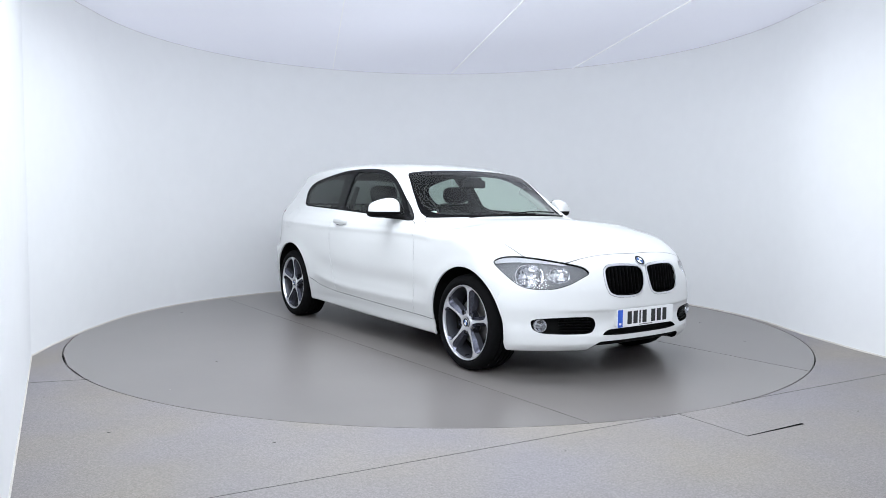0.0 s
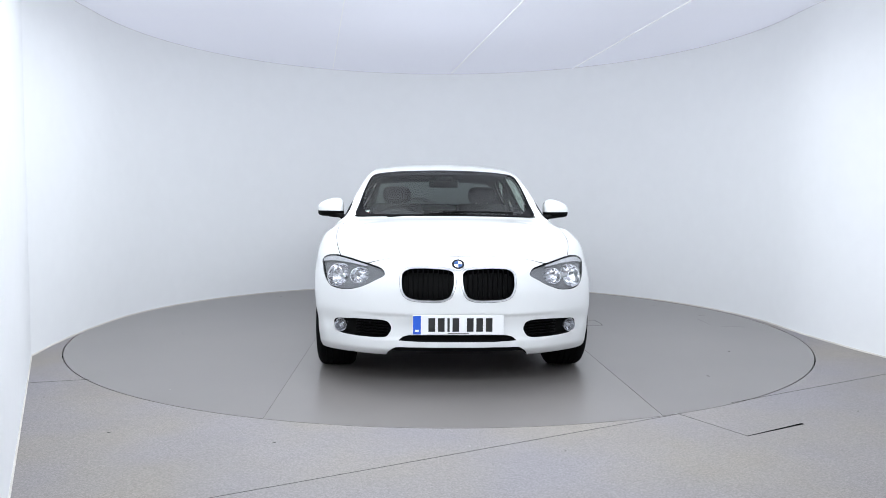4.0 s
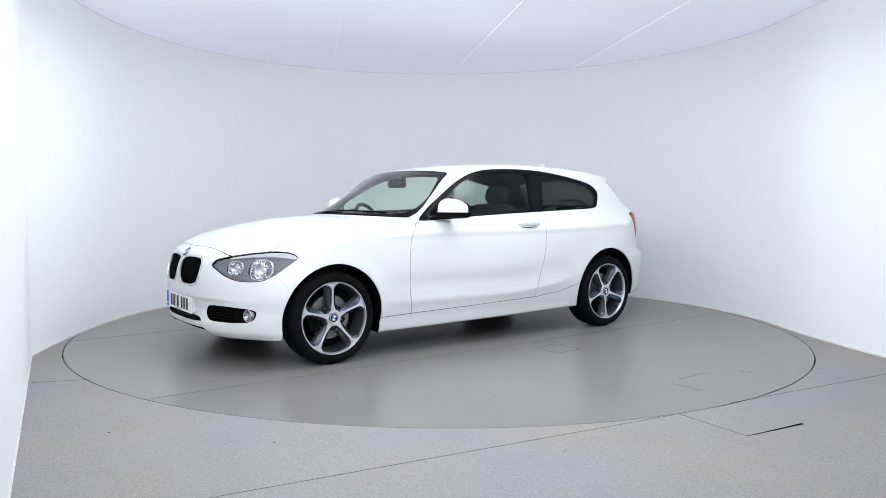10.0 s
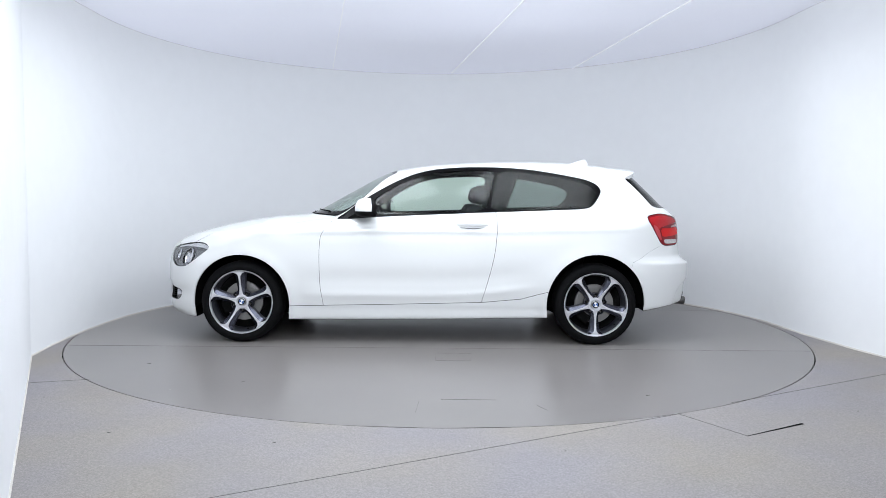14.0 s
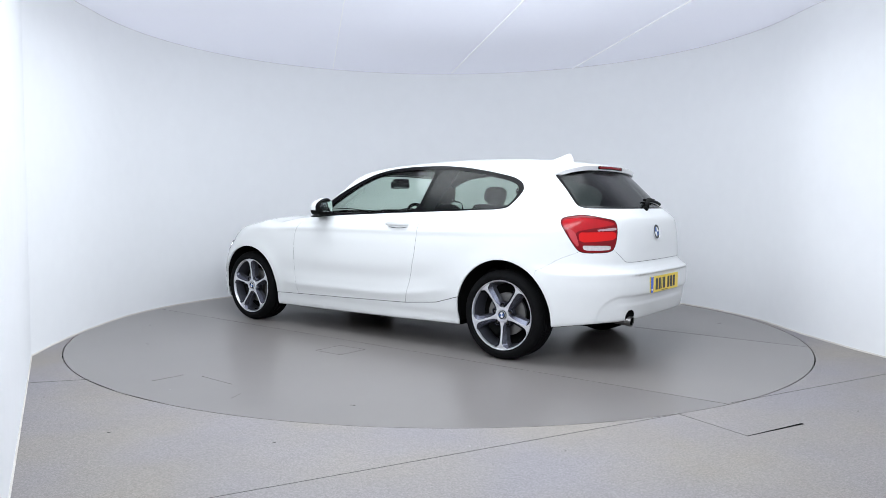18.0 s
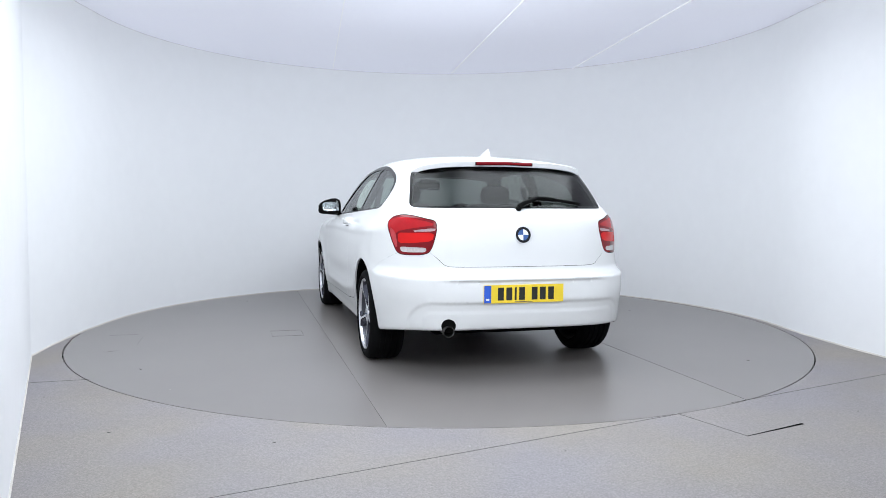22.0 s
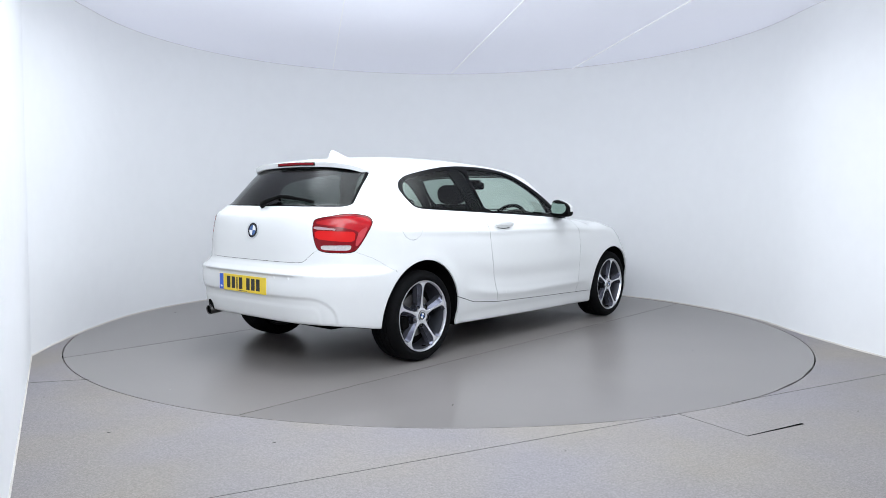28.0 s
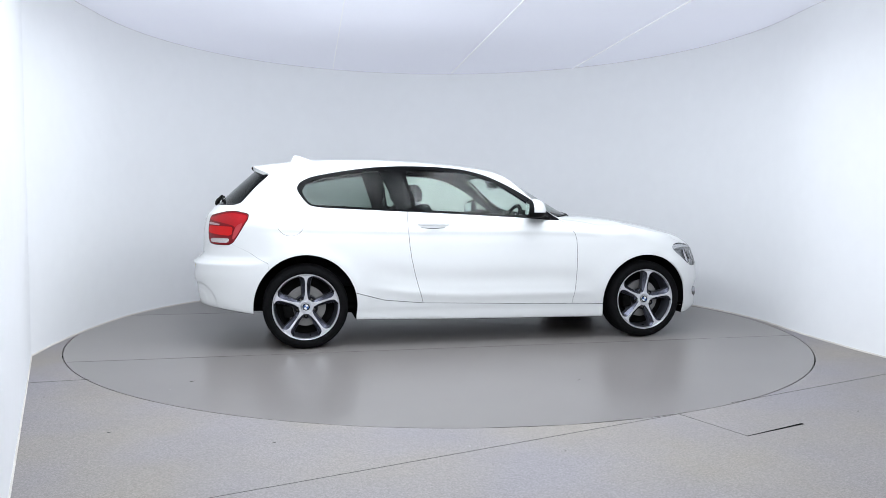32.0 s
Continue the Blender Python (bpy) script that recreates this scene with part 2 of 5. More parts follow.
for a, b, w, mat in [((1.596, -2.451), (3.15, -1.59), 0.003, JOINT), ((1.235, -2.673), (-1.00, -3.87), 0.0024, JOINT),
                     ((1.235, -2.673), (1.444, -3.025), 0.0024, JOINT), ((-2.10, -2.03), (-2.45, -2.14), 0.002, JOINT)]:
    tagged(strip("floor_joint", a, b, w, mat), "thin dark joint in the grey floor", "joint", kind="structure")
tagged(strip("floor_slot", (1.444, -3.025), (1.802, -2.825), 0.004, GROOVE, wide_b=0.017), "black gaping slot at the edge of a floor hatch", "slot", kind="structure")

for x, y, r in ((-1.540, -3.039, 0.008), (-0.743, -3.167, 0.007), (-2.16, -2.44, 0.006), (0.55, -3.25, 0.005), (2.2, -2.6, 0.006)):
    tagged(strip("floor_speck", (x, y), (x + 1.6 * r, y + r), r, JOINT), "small dark speck on the grey floor", "speck", kind="structure")

for x, y, r in ((1.22, -2.664, 0.008), (0.134, -3.195, 0.005), (-1.537, -2.26, 0.004)):
    tagged(strip("floor_chip", (x, y), (x + 1.5 * r, y + 0.4 * r), r, WHITE_CHIP), "small white paint chip on the grey floor", "chip", kind="structure")

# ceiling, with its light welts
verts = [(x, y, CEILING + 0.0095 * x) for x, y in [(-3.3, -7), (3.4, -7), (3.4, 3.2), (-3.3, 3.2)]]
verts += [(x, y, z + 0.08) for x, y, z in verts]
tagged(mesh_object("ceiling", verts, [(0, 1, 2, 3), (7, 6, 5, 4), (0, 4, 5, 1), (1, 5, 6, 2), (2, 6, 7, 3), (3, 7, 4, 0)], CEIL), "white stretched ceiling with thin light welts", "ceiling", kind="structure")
for a, b in [((-0.60, -1.45), (-1.33, 2.70)), ((0.80, -1.45), (0.12, 2.85)), ((2.10, -1.45), (1.56, 2.55))]:
    v = strip("ceiling_trim", a, b, 0.007, WELT)
    for q in v.data.vertices:
        q.co.z = CEILING + 0.0095 * q.co.x - (0.012 if q.co.z > 0 else -0.001)
    tagged(v, "thin white welt across the ceiling", "trim", kind="structure")

# strip along the wall's top, tinted for the joint and its shadow line
verts, faces = [], []
for x, y in outline:
    inward = Vector((CENTRE[0] - x, CENTRE[1] - y)).normalized() * 0.004
    top = CEILING + 0.0095 * x
    verts += [(x + inward.x, y + inward.y, top + 0.002), (x + inward.x, y + inward.y, top - 0.004), (x, y, top - 0.004)]
for i in range(len(outline) - 1):
    faces += [(i * 3, i * 3 + 3, i * 3 + 4, i * 3 + 1), (i * 3 + 1, i * 3 + 4, i * 3 + 5, i * 3 + 2)]
tagged(mesh_object("ceiling_joint", verts, faces, CEILING_JOINT), "thin dark joint with painted shadow line between wall and ceiling", "joint", kind="structure")

# a thin bead of sealant along the foot of the walls, yellowed here and there
SEALANT = material("yellowed_sealant", (0.62, 0.59, 0.54), 0.6, grain=0.25, scale=5, stain=0.3, stain_scale=1.3)
for name, line in (("round", outline), ("left", left_wing[1:]), ("right", right_wing[:2])):
    verts, faces = [], []
    for i, (x, y) in enumerate(line):
        p, q = line[max(i - 1, 0)], line[min(i + 1, len(line) - 1)]
        d = Vector((q[0] - p[0], q[1] - p[1])).normalized()
        ix, iy = d.y * 0.007, -d.x * 0.007
        verts += [(x, y, 0.010), (x + ix * 0.5, y + iy * 0.5, 0.008), (x + ix, y + iy, 0.0012), (x + ix, y + iy, -0.001)]
    for i in range(len(line) - 1):
        for k in range(3):
            faces.append((i * 4 + k, i * 4 + k + 1, i * 4 + k + 5, i * 4 + k + 4))
    tagged(mesh_object("wall_sealant", verts, faces, SEALANT), "thin yellowed sealant bead at the foot of the wall", "trim", kind="structure")

# the turntable: a round deck of three sheets, with its joints and hatch marks
turntable = tagged(new("turntable"), "round grey turntable deck set flush in the floor", "turntable")
for lo, hi, mat in ((-RING, -1.004, DECK), (-1.002, 1.018, DECK_MID), (1.020, RING, DECK)):
    ys = np.clip(np.linspace(lo, hi, 60), -RING + 1e-4, RING - 1e-4)
    rim = [(math.sqrt(RING ** 2 - y * y), y) for y in ys] + [(-math.sqrt(RING ** 2 - y * y), y) for y in ys[::-1]]
    n = len(rim)
    verts = [(x, y, 0.0) for x, y in rim] + [(x, y, -0.025) for x, y in rim]
    mesh_object("deck_sheet", verts, [tuple(range(n))] + [(i, n + i, n + (i + 1) % n, (i + 1) % n) for i in range(n)], mat, turntable)
for y in (-1.003, 1.019):
    strip("joint", (-2.75, y), (2.75, y), 0.0010, DECK_JOINT, turntable)
hatch = [(0.02, 1.20), (0.02, 1.445), (-0.22, 1.44), (-0.23, 1.195)]
for a, b in zip(hatch, hatch[1:] + hatch[:1]):
    strip("hatch_joint", a, b, 0.0011, JOINT, turntable)
# a second hatch, worn flush: bits of its joints are left
for a, b in (((0.11, 2.68), (0.10, 2.473)), ((-0.02, 2.423), (-0.32, 2.43)), ((-0.535, 2.53), (-0.575, 2.62))):
    strip("hatch_joint", a, b, 0.0009, DECK_JOINT, turntable)
for x, y, r in ((-1.20, 2.30, 0.012), (1.153, 2.068, 0.010), (1.9, 1.6, 0.010), (-1.9, -1.7, 0.012), (0.4, -2.1, 0.009)):
    strip("scuff", (x, y), (x + 2 * r, y + r), 0.005, JOINT, turntable, label="small dark scuff")

# ---- the car's body as one smooth field, from which its panels are cut ----
def curve(xs, ys):
    """A smooth curve through a few points (monotone cubic), for arrays."""
    xs, ys = np.array(xs, float), np.array(ys, float)
    h, d = np.diff(xs), np.diff(ys) / np.diff(xs)
    m = np.zeros(len(xs))
    m[0], m[-1] = d[0], d[-1]
    for i in range(1, len(xs) - 1):
        if d[i - 1] * d[i] > 0:
            a, b = 2 * h[i] + h[i - 1], h[i] + 2 * h[i - 1]
            m[i] = (a + b) / (a / d[i - 1] + b / d[i])

    def value(x):
        x = np.clip(x, xs[0], xs[-1])
        i = np.clip(np.searchsorted(xs, x, side="right") - 1, 0, len(xs) - 2)
        t = (x - xs[i]) / h[i]
        return ((1 + 2 * t) * (1 - t) ** 2 * ys[i] + t * (1 - t) ** 2 * h[i] * m[i]
                + t * t * (3 - 2 * t) * ys[i + 1] + t * t * (t - 1) * h[i] * m[i + 1])
    return value


TOP = curve([-2.3, -1.9, -1.8, -1.67, -1.46, -1.25, -1.05, -0.77, -0.5, -0.25, -0.02, 0.12, 0.24, 0.60, 0.90, 0.96, 1.14, 1.39, 1.645, 1.876, 1.98, 2.08, 2.2],
            [1.10, 1.325, 1.342, 1.36, 1.387, 1.404, 1.415, 1.418, 1.410, 1.396, 1.374, 1.354, 1.330, 1.155, 0.992, 0.968, 0.953, 0.922, 0.872, 0.805, 0.765, 0.705, 0.60])
DROP = curve([-1.9, -1.4, -0.5, 0.2, 0.6, 1.0, 1.4, 1.8, 2.1], [0.09, 0.08, 0.07, 0.055, 0.03, 0.025, 0.05, 0.055, 0.07])
SHIFT = curve([0.0, 0.19, 0.62, 0.95, 1.2], [0.0, 0.085, 0.30, 0.30, 0.0])
SIDE = curve([0.10, 0.15, 0.20, 0.26, 0.30, 0.45, 0.60, 0.75, 0.84, 0.90, 0.945, 0.985, 1.05, 1.15, 1.25, 1.34, 1.45],
             [0.79, 0.812, 0.829, 0.838, 0.848, 0.868, 0.873, 0.869, 0.860, 0.844, 0.812, 0.775, 0.745, 0.697, 0.645, 0.592, 0.50])
PLAN = curve([-2.2, -1.9, -1.6, -1.3, -0.9, -0.4, 0.3, 0.9, 1.35, 1.7, 2.1], [-0.06, -0.03, -0.006, 0.006, 0.0, -0.006, -0.008, -0.006, 0.0, -0.012, -0.05])
NOSE = curve([0.10, 0.19, 0.24, 0.30, 0.36, 0.45, 0.55, 0.65, 0.72, 0.80, 1.0], [1.99, 2.04, 2.08, 2.085, 2.08, 2.095, 2.096, 2.079, 2.05, 1.985, 1.84])
NOSE_BOW = curve([0.2, 0.45, 0.6, 0.7, 0.9], [0.38, 0.40, 0.45, 0.51, 0.55])
TAIL = curve([0.15, 0.24, 0.30, 0.42, 0.55, 0.615, 0.645, 0.68, 0.80, 0.90, 0.97, 1.02, 1.10, 1.20, 1.33, 1.45],
             [-2.06, -2.10, -2.13, -2.155, -2.175, -2.175, -2.13, -2.105, -2.10, -2.088, -2.068, -2.025, -1.945, -1.84, -1.695, -1.56])
TAIL_BOW = curve([0.3, 0.6, 0.68, 0.8, 0.97, 1.04, 1.15, 1.4], [0.43, 0.43, 0.45, 0.48, 0.49, 0.46, 0.45, 0.43])
FLOOR = curve([-2.2, -2.05, -1.9, -1.7, -0.97, 0.96, 1.7, 2.2], [0.305, 0.30, 0.285, 0.258, 0.20, 0.172, 0.185, 0.19])


def smax(a, b, k):
    h = np.maximum(k - np.abs(a - b), 0) / k
    return np.maximum(a, b) + h * h * k / 4


def body(x, y, z):
    """Negative inside the body, about metres outside."""
    y = np.abs(y)
    xe = x + SHIFT(x) * (np.minimum(y, 0.66) / 0.69) ** 2.2
    top = TOP(xe) - DROP(xe) * (y / 0.72) ** 2.4
    slope = np.clip((TOP(xe + 0.02) - TOP(xe - 0.02)) / 0.04, -1.2, 1.2)
    f_top = (z - top) / np.sqrt(1 + slope ** 2)
    # side: shoulder crease, waist hollow and the rising line over the sill
    w = SIDE(z) + PLAN(x) - 0.02 * np.clip((-x - 0.7) / 0.9, 0, 1) * np.clip((z - 0.95) / 0.15, 0, 1)
    crease = 0.862 - 0.035 * np.clip((x - 0.3) / 1.4, 0, 1) + 0.03 * np.clip((-x - 0.6) / 1.2, 0, 1)
    w = w + 0.007 * np.exp(-((z - crease) / 0.022) ** 2) * np.clip((1.5 - x) / 0.5, 0, 1)
    low = 0.40 + 0.10 * np.clip((-x - 0.1) / 0.9, 0, 1) ** 2
    mid = np.clip((0.95 - np.abs(x)) / 0.3, 0, 1)
    w = w - 0.008 * np.exp(-((z - low - 0.09) / 0.07) ** 2) * mid + 0.006 * np.exp(-((z - low + 0.03) / 0.03) ** 2) * mid
    # flares round the wheel arches
    for cx, cz, r in ((1.345, 0.306, 0.375), (-1.345, 0.306, 0.385)):
        q = np.sqrt((x - cx) ** 2 + (z - cz) ** 2) - r
        w = w + 0.009 * np.exp(-(q / 0.06) ** 2) * (z < 0.95)
    f_side = (y - w) * np.where(z > 0.93, 0.88, 1.0)
    # nose: the lower bumper stands back a little under a crease
    ledge = 0.008 * np.clip((0.440 - z) / 0.012, 0, 1) * np.clip((z - 0.285) / 0.02, 0, 1) * np.clip((0.64 - y) / 0.12, 0, 1)
    f_front = (x - (NOSE(z) - ledge - NOSE_BOW(z) * (y / 0.86) ** 2.8)) * 0.75
    # tail: the sunk lower part of the bumper and the plate's recess
    def inset(wide, high, r):
        dy, dz = y - wide + r, z - high + r
        return r - np.where((dy > 0) & (dz > 0), np.hypot(dy, dz), np.maximum(dy, dz))
    sunk = 0.0085 * np.clip(inset(0.708, 0.478, 0.13) / 0.014, 0, 1) - 0.004 * np.clip(inset(0.63, 0.422, 0.05) / 0.014, 0, 1)
    sunk = sunk + 0.013 * np.clip((0.57 - y) / 0.15, 0, 1) * np.clip((z - 0.49) / 0.10, 0, 1) * np.clip((0.61 - z) / 0.006, 0, 1)
    f_rear = (TAIL(z) + sunk + TAIL_BOW(z) * (y / 0.86) ** np.clip(5 - (z - 0.98) * 20, 3.4, 5) - x) * np.where(z > 0.98, 0.72, 0.85)
    f = smax(smax(f_top, f_side, 0.08 - 0.048 * np.clip((z - 0.92) / 0.08, 0, 1)), f_front, 0.06)
    f = smax(f, f_rear, 0.05)
    return smax(f, FLOOR(x) - z, 0.02)


def gradient(p, e=0.002):
    g = np.stack([body(*(p + d).T) - body(*(p - d).T) for d in np.eye(3) * e], 1)
    return g / np.maximum(np.linalg.norm(g, axis=1, keepdims=True), 1e-9), np.linalg.norm(g, axis=1) / (2 * e)


def settle(p, steps=3):
    for _ in range(steps):
        n, size = gradient(p)
        p = p - n * (body(*p.T) / np.maximum(size, 0.3))[:, None]
    return p


def nets(h=0.0108):
    """The surface of the body's left half as vertices and quads (surface nets)."""
    gx, gy, gz = np.arange(-2.30, 2.24, h), np.arange(-2.3 * h, 0.93, h), np.arange(0.08, 1.50, h)
    X, Y, Z = np.meshgrid(gx, gy, gz, indexing="ij")
    f = body(X, Y, Z)
    s = f < 0
    cells = np.zeros(tuple(n - 1 for n in f.shape), int)
    for i in (0, 1):
        for j in (0, 1):
            for k in (0, 1):
                cells += s[i:f.shape[0] - 1 + i, j:f.shape[1] - 1 + j, k:f.shape[2] - 1 + k]
    on = (cells > 0) & (cells < 8)
    index = -np.ones(cells.shape, int)
    index[on] = np.arange(on.sum())
    ijk = np.argwhere(on)
    p = np.stack([gx[ijk[:, 0]], gy[ijk[:, 1]], gz[ijk[:, 2]]], 1) + h / 2
    quads = []
    for a, (b, c) in enumerate(((1, 2), (2, 0), (0, 1))):
        lo = [slice(1, -1)] * 3
        lo[a] = slice(0, -1)
        hi = list(lo)
        hi[a] = slice(1, None)
        s0, s1 = s[tuple(lo)], s[tuple(hi)]
        for flip, mask in ((False, s0 & ~s1), (True, ~s0 & s1)):
            q = np.argwhere(mask)
            for d in range(3):
                if d != a:
                    q[:, d] += 1
            corner = []
            for ob, oc in ((1, 1), (0, 1), (0, 0), (1, 0)):
                r = q.copy()
                r[:, b] -= ob
                r[:, c] -= oc
                corner.append(index[r[:, 0], r[:, 1], r[:, 2]])
            corner = np.stack(corner, 1)
            quads.append(corner[:, ::-1] if flip else corner)
    quads = np.concatenate(quads)
    return settle(p, 5), quads[(quads >= 0).all(1)]



# ---- panels are cut out of the body's skin along their outlines ----
def rounded(points, times=2):
    """A closed outline with its corners rounded."""
    p = np.array(points, float)
    for _ in range(times):
        q = np.roll(p, -1, 0)
        p = np.stack([p * 0.8 + q * 0.2, p * 0.2 + q * 0.8], 1).reshape(-1, 2)
    return p


def outline_distance(poly, u, v):
    """Signed distance from points (u, v) to a closed outline, negative inside."""
    best, inside = np.full(len(u), 1e9), np.zeros(len(u), bool)
    for (ax, ay), (bx, by) in zip(poly, np.roll(poly, -1, 0)):
        dx, dy = bx - ax, by - ay
        t = np.clip(((u - ax) * dx + (v - ay) * dy) / max(dx * dx + dy * dy, 1e-12), 0, 1)
        best = np.minimum(best, (u - ax - t * dx) ** 2 + (v - ay - t * dy) ** 2)
        if ay != by:
            cross = ((ay > v) != (by > v)) & (u < (bx - ax) * (v - ay) / (by - ay) + ax)
            inside ^= cross
    return np.where(inside, -1, 1) * np.sqrt(best)


class Skin:
    def __init__(self, verts, quads):
        self.v, self.f, self.tag = verts, [tuple(q) for q in quads], ["shell"] * len(quads)

    def cut(self, distance, where, tags, into, level=0.0):
        """Splits the faces with one of these tags along distance = level; the inner ones get the tag into."""
        d = np.full(len(self.v), 1.0)
        near = np.flatnonzero(where(self.v))
        d[near] = distance(self.v[near]) - level
        d[np.abs(d) < 2e-5] = 2e-5
        seen = np.zeros(len(self.v), bool)
        seen[near] = True
        edges, todo = {}, []
        for i, f in enumerate(self.f):
            if self.tag[i] not in tags or not any(seen[k] for k in f):
                continue
            neg = [d[k] < 0 for k in f]
            if all(neg):
                self.tag[i] = into
            elif any(neg):
                todo.append(i)
                for a, b in zip(f, f[1:] + f[:1]):
                    if (d[a] < 0) != (d[b] < 0):
                        edges.setdefault((min(a, b), max(a, b)), len(edges))
        if not todo:
            return
        pairs = np.array(list(edges))
        t = (d[pairs[:, 0]] / (d[pairs[:, 0]] - d[pairs[:, 1]]))[:, None]
        p = self.v[pairs[:, 0]] * (1 - t) + self.v[pairs[:, 1]] * t
        for _ in range(2):
            e = distance(p) - level
            way = self.v[pairs[:, 1]] - self.v[pairs[:, 0]]
            span = (d[pairs[:, 1]] - d[pairs[:, 0]])[:, None]
            p = p - way * np.clip(e[:, None] / span, -0.3, 0.3)
        base = len(self.v)
        self.v = np.concatenate([self.v, p])
        for i in todo:
            f, inner, outer = self.f[i], [], []
            for a, b in zip(f, f[1:] + f[:1]):
                (inner if d[a] < 0 else outer).append(a)
                if (d[a] < 0) != (d[b] < 0):
                    k = base + edges[(min(a, b), max(a, b))]
                    inner.append(k)
                    outer.append(k)
            self.f[i] = tuple(outer)
            self.f.append(tuple(inner))
            self.tag.append(into)

    def panel(self, into, axes, points, where, tags=("shell",), gap=0.0022, round_off=2):
        """Cuts a panel with a fine gap round it. axes: which plane the outline lies in."""
        poly = rounded(points, round_off) if round_off else np.array(points, float)
        distance = lambda p: outline_distance(poly, *PLANES[axes](p))
        if gap:
            self.cut(distance, where, tags, "new", gap)
            self.cut(distance, where, ("new",), into, -gap)
            self.tag = ["gap" if t == "new" else t for t in self.tag]
        else:
            self.cut(distance, where, tags, into)


PLANES = {"side": lambda p: (p[:, 0], p[:, 2]), "front": lambda p: (p[:, 1], p[:, 2]), "top": lambda p: (p[:, 0], p[:, 1]),
          "nose_corner": lambda p: (p[:, 1] - p[:, 0], p[:, 2]), "tail_corner": lambda p: (p[:, 0] + p[:, 1], p[:, 2])}


def grown(points, by):
    """An outline moved outwards by so many metres."""
    p = np.array(points, float)
    area = np.sum(p[:, 0] * np.roll(p[:, 1], -1) - p[:, 1] * np.roll(p[:, 0], -1))
    d = np.roll(p, -1, 0) - np.roll(p, 1, 0)
    n = np.stack([d[:, 1], -d[:, 0]], 1) / np.maximum(np.linalg.norm(d, axis=1, keepdims=True), 1e-9)
    return p + n * by * np.sign(area)


WINDOWS = [(0.645, 0.936), (0.571, 0.988), (0.470, 1.065), (0.341, 1.148), (0.194, 1.231), (0.041, 1.297), (-0.115, 1.334), (-0.346, 1.353), (-0.62, 1.353),
           (-0.847, 1.338), (-1.073, 1.304), (-1.289, 1.262), (-1.377, 1.222), (-1.408, 1.168), (-1.356, 1.085), (-1.300, 1.033), (-0.998, 1.020), (-0.542, 1.001), (-0.083, 0.981), (0.35, 0.958)]
DOOR_GLASS = [(0.500, 0.983), (0.345, 1.098), (0.196, 1.197), (0.044, 1.269), (-0.107, 1.308), (-0.335, 1.325), (-0.590, 1.328), (-0.548, 1.160), (-0.513, 1.009), (-0.083, 0.994), (0.30, 0.980)]
QUARTER_GLASS = [(-0.612, 1.328), (-0.84, 1.314), (-1.068, 1.280), (-1.283, 1.238), (-1.348, 1.198), (-1.368, 1.148), (-1.322, 1.072), (-1.281, 1.044), (-0.9, 1.027), (-0.535, 1.011), (-0.570, 1.160)]
HEADLIGHT = [(-1.600, 0.660), (-1.545, 0.698), (-1.398, 0.720), (-1.19, 0.743), (-0.99, 0.756), (-0.87, 0.751), (-0.800, 0.737), (-0.765, 0.714), (-0.845, 0.665), (-0.952, 0.607),
             (-1.04, 0.573), (-1.17, 0.562), (-1.31, 0.567), (-1.44, 0.596), (-1.53, 0.632)]
FOG_GRILLE = [(-1.655, 0.352), (-1.625, 0.401), (-1.42, 0.400), (-1.16, 0.390), (-1.105, 0.374), (-1.125, 0.327), (-1.19, 0.305), (-1.35, 0.299), (-1.55, 0.298), (-1.625, 0.305)]
KIDNEY = [(0.030, 0.625), (0.030, 0.672), (0.050, 0.687), (0.19, 0.695), (0.285, 0.691), (0.318, 0.668), (0.317, 0.590), (0.298, 0.548), (0.25, 0.530), (0.105, 0.527), (0.056, 0.543), (0.038, 0.583)]
TAIL_LIGHT = [(-0.962, 0.940), (-0.977, 0.973), (-1.015, 0.988), (-1.135, 1.002), (-1.24, 0.998), (-1.39, 0.979), (-1.487, 0.963), (-1.500, 0.90), (-1.478, 0.815), (-1.447, 0.771),
              (-1.373, 0.757), (-1.172, 0.754), (-1.105, 0.770), (-1.040, 0.84)]
REAR_GLASS = [(-0.30, 1.32), (0.207, 1.32), (0.35, 1.313), (0.50, 1.30), (0.583, 1.290), (0.600, 1.270), (0.616, 1.230), (0.650, 1.095), (0.656, 1.062), (0.640, 1.046), (0.60, 1.043), (-0.3, 1.043)]
WINDSCREEN = [(-0.3, 0.982), (0.06, 0.982), (0.374, 0.978), (0.60, 0.973), (0.694, 0.970), (0.654, 1.09), (0.637, 1.15), (0.610, 1.22), (0.584, 1.275), (0.555, 1.300), (0.505, 1.310), (0.42, 1.319), (0.32, 1.327), (0.057, 1.334), (-0.3, 1.334)]
BONNET = [(1.972, -0.3), (1.972, 0.0), (1.967, 0.144), (1.952, 0.374), (1.935, 0.48), (1.915, 0.535), (1.86, 0.60), (1.80, 0.655), (1.752, 0.690), (1.689, 0.712), (1.592, 0.733), (1.40, 0.752), (1.20, 0.757), (1.0, 0.752),
          (0.87, 0.752), (0.78, 0.755), (0.70, 0.735), (0.640, 0.690), (0.63, 0.64), (0.70, 0.57), (0.80, 0.40), (0.88, 0.20), (0.895, 0.0), (0.895, -0.3)]
DOOR = [(0.652, 0.940), (0.71, 0.869), (0.742, 0.817), (0.752, 0.70), (0.749, 0.454), (0.722, 0.288), (0.71, 0.2), (0.2, 0.2), (-0.442, 0.2), (-0.477, 0.320), (-0.535, 0.511), (-0.577, 0.689), (-0.597, 0.90), (-0.585, 1.02),
        (-0.3, 1.15), (0.3, 1.05)]
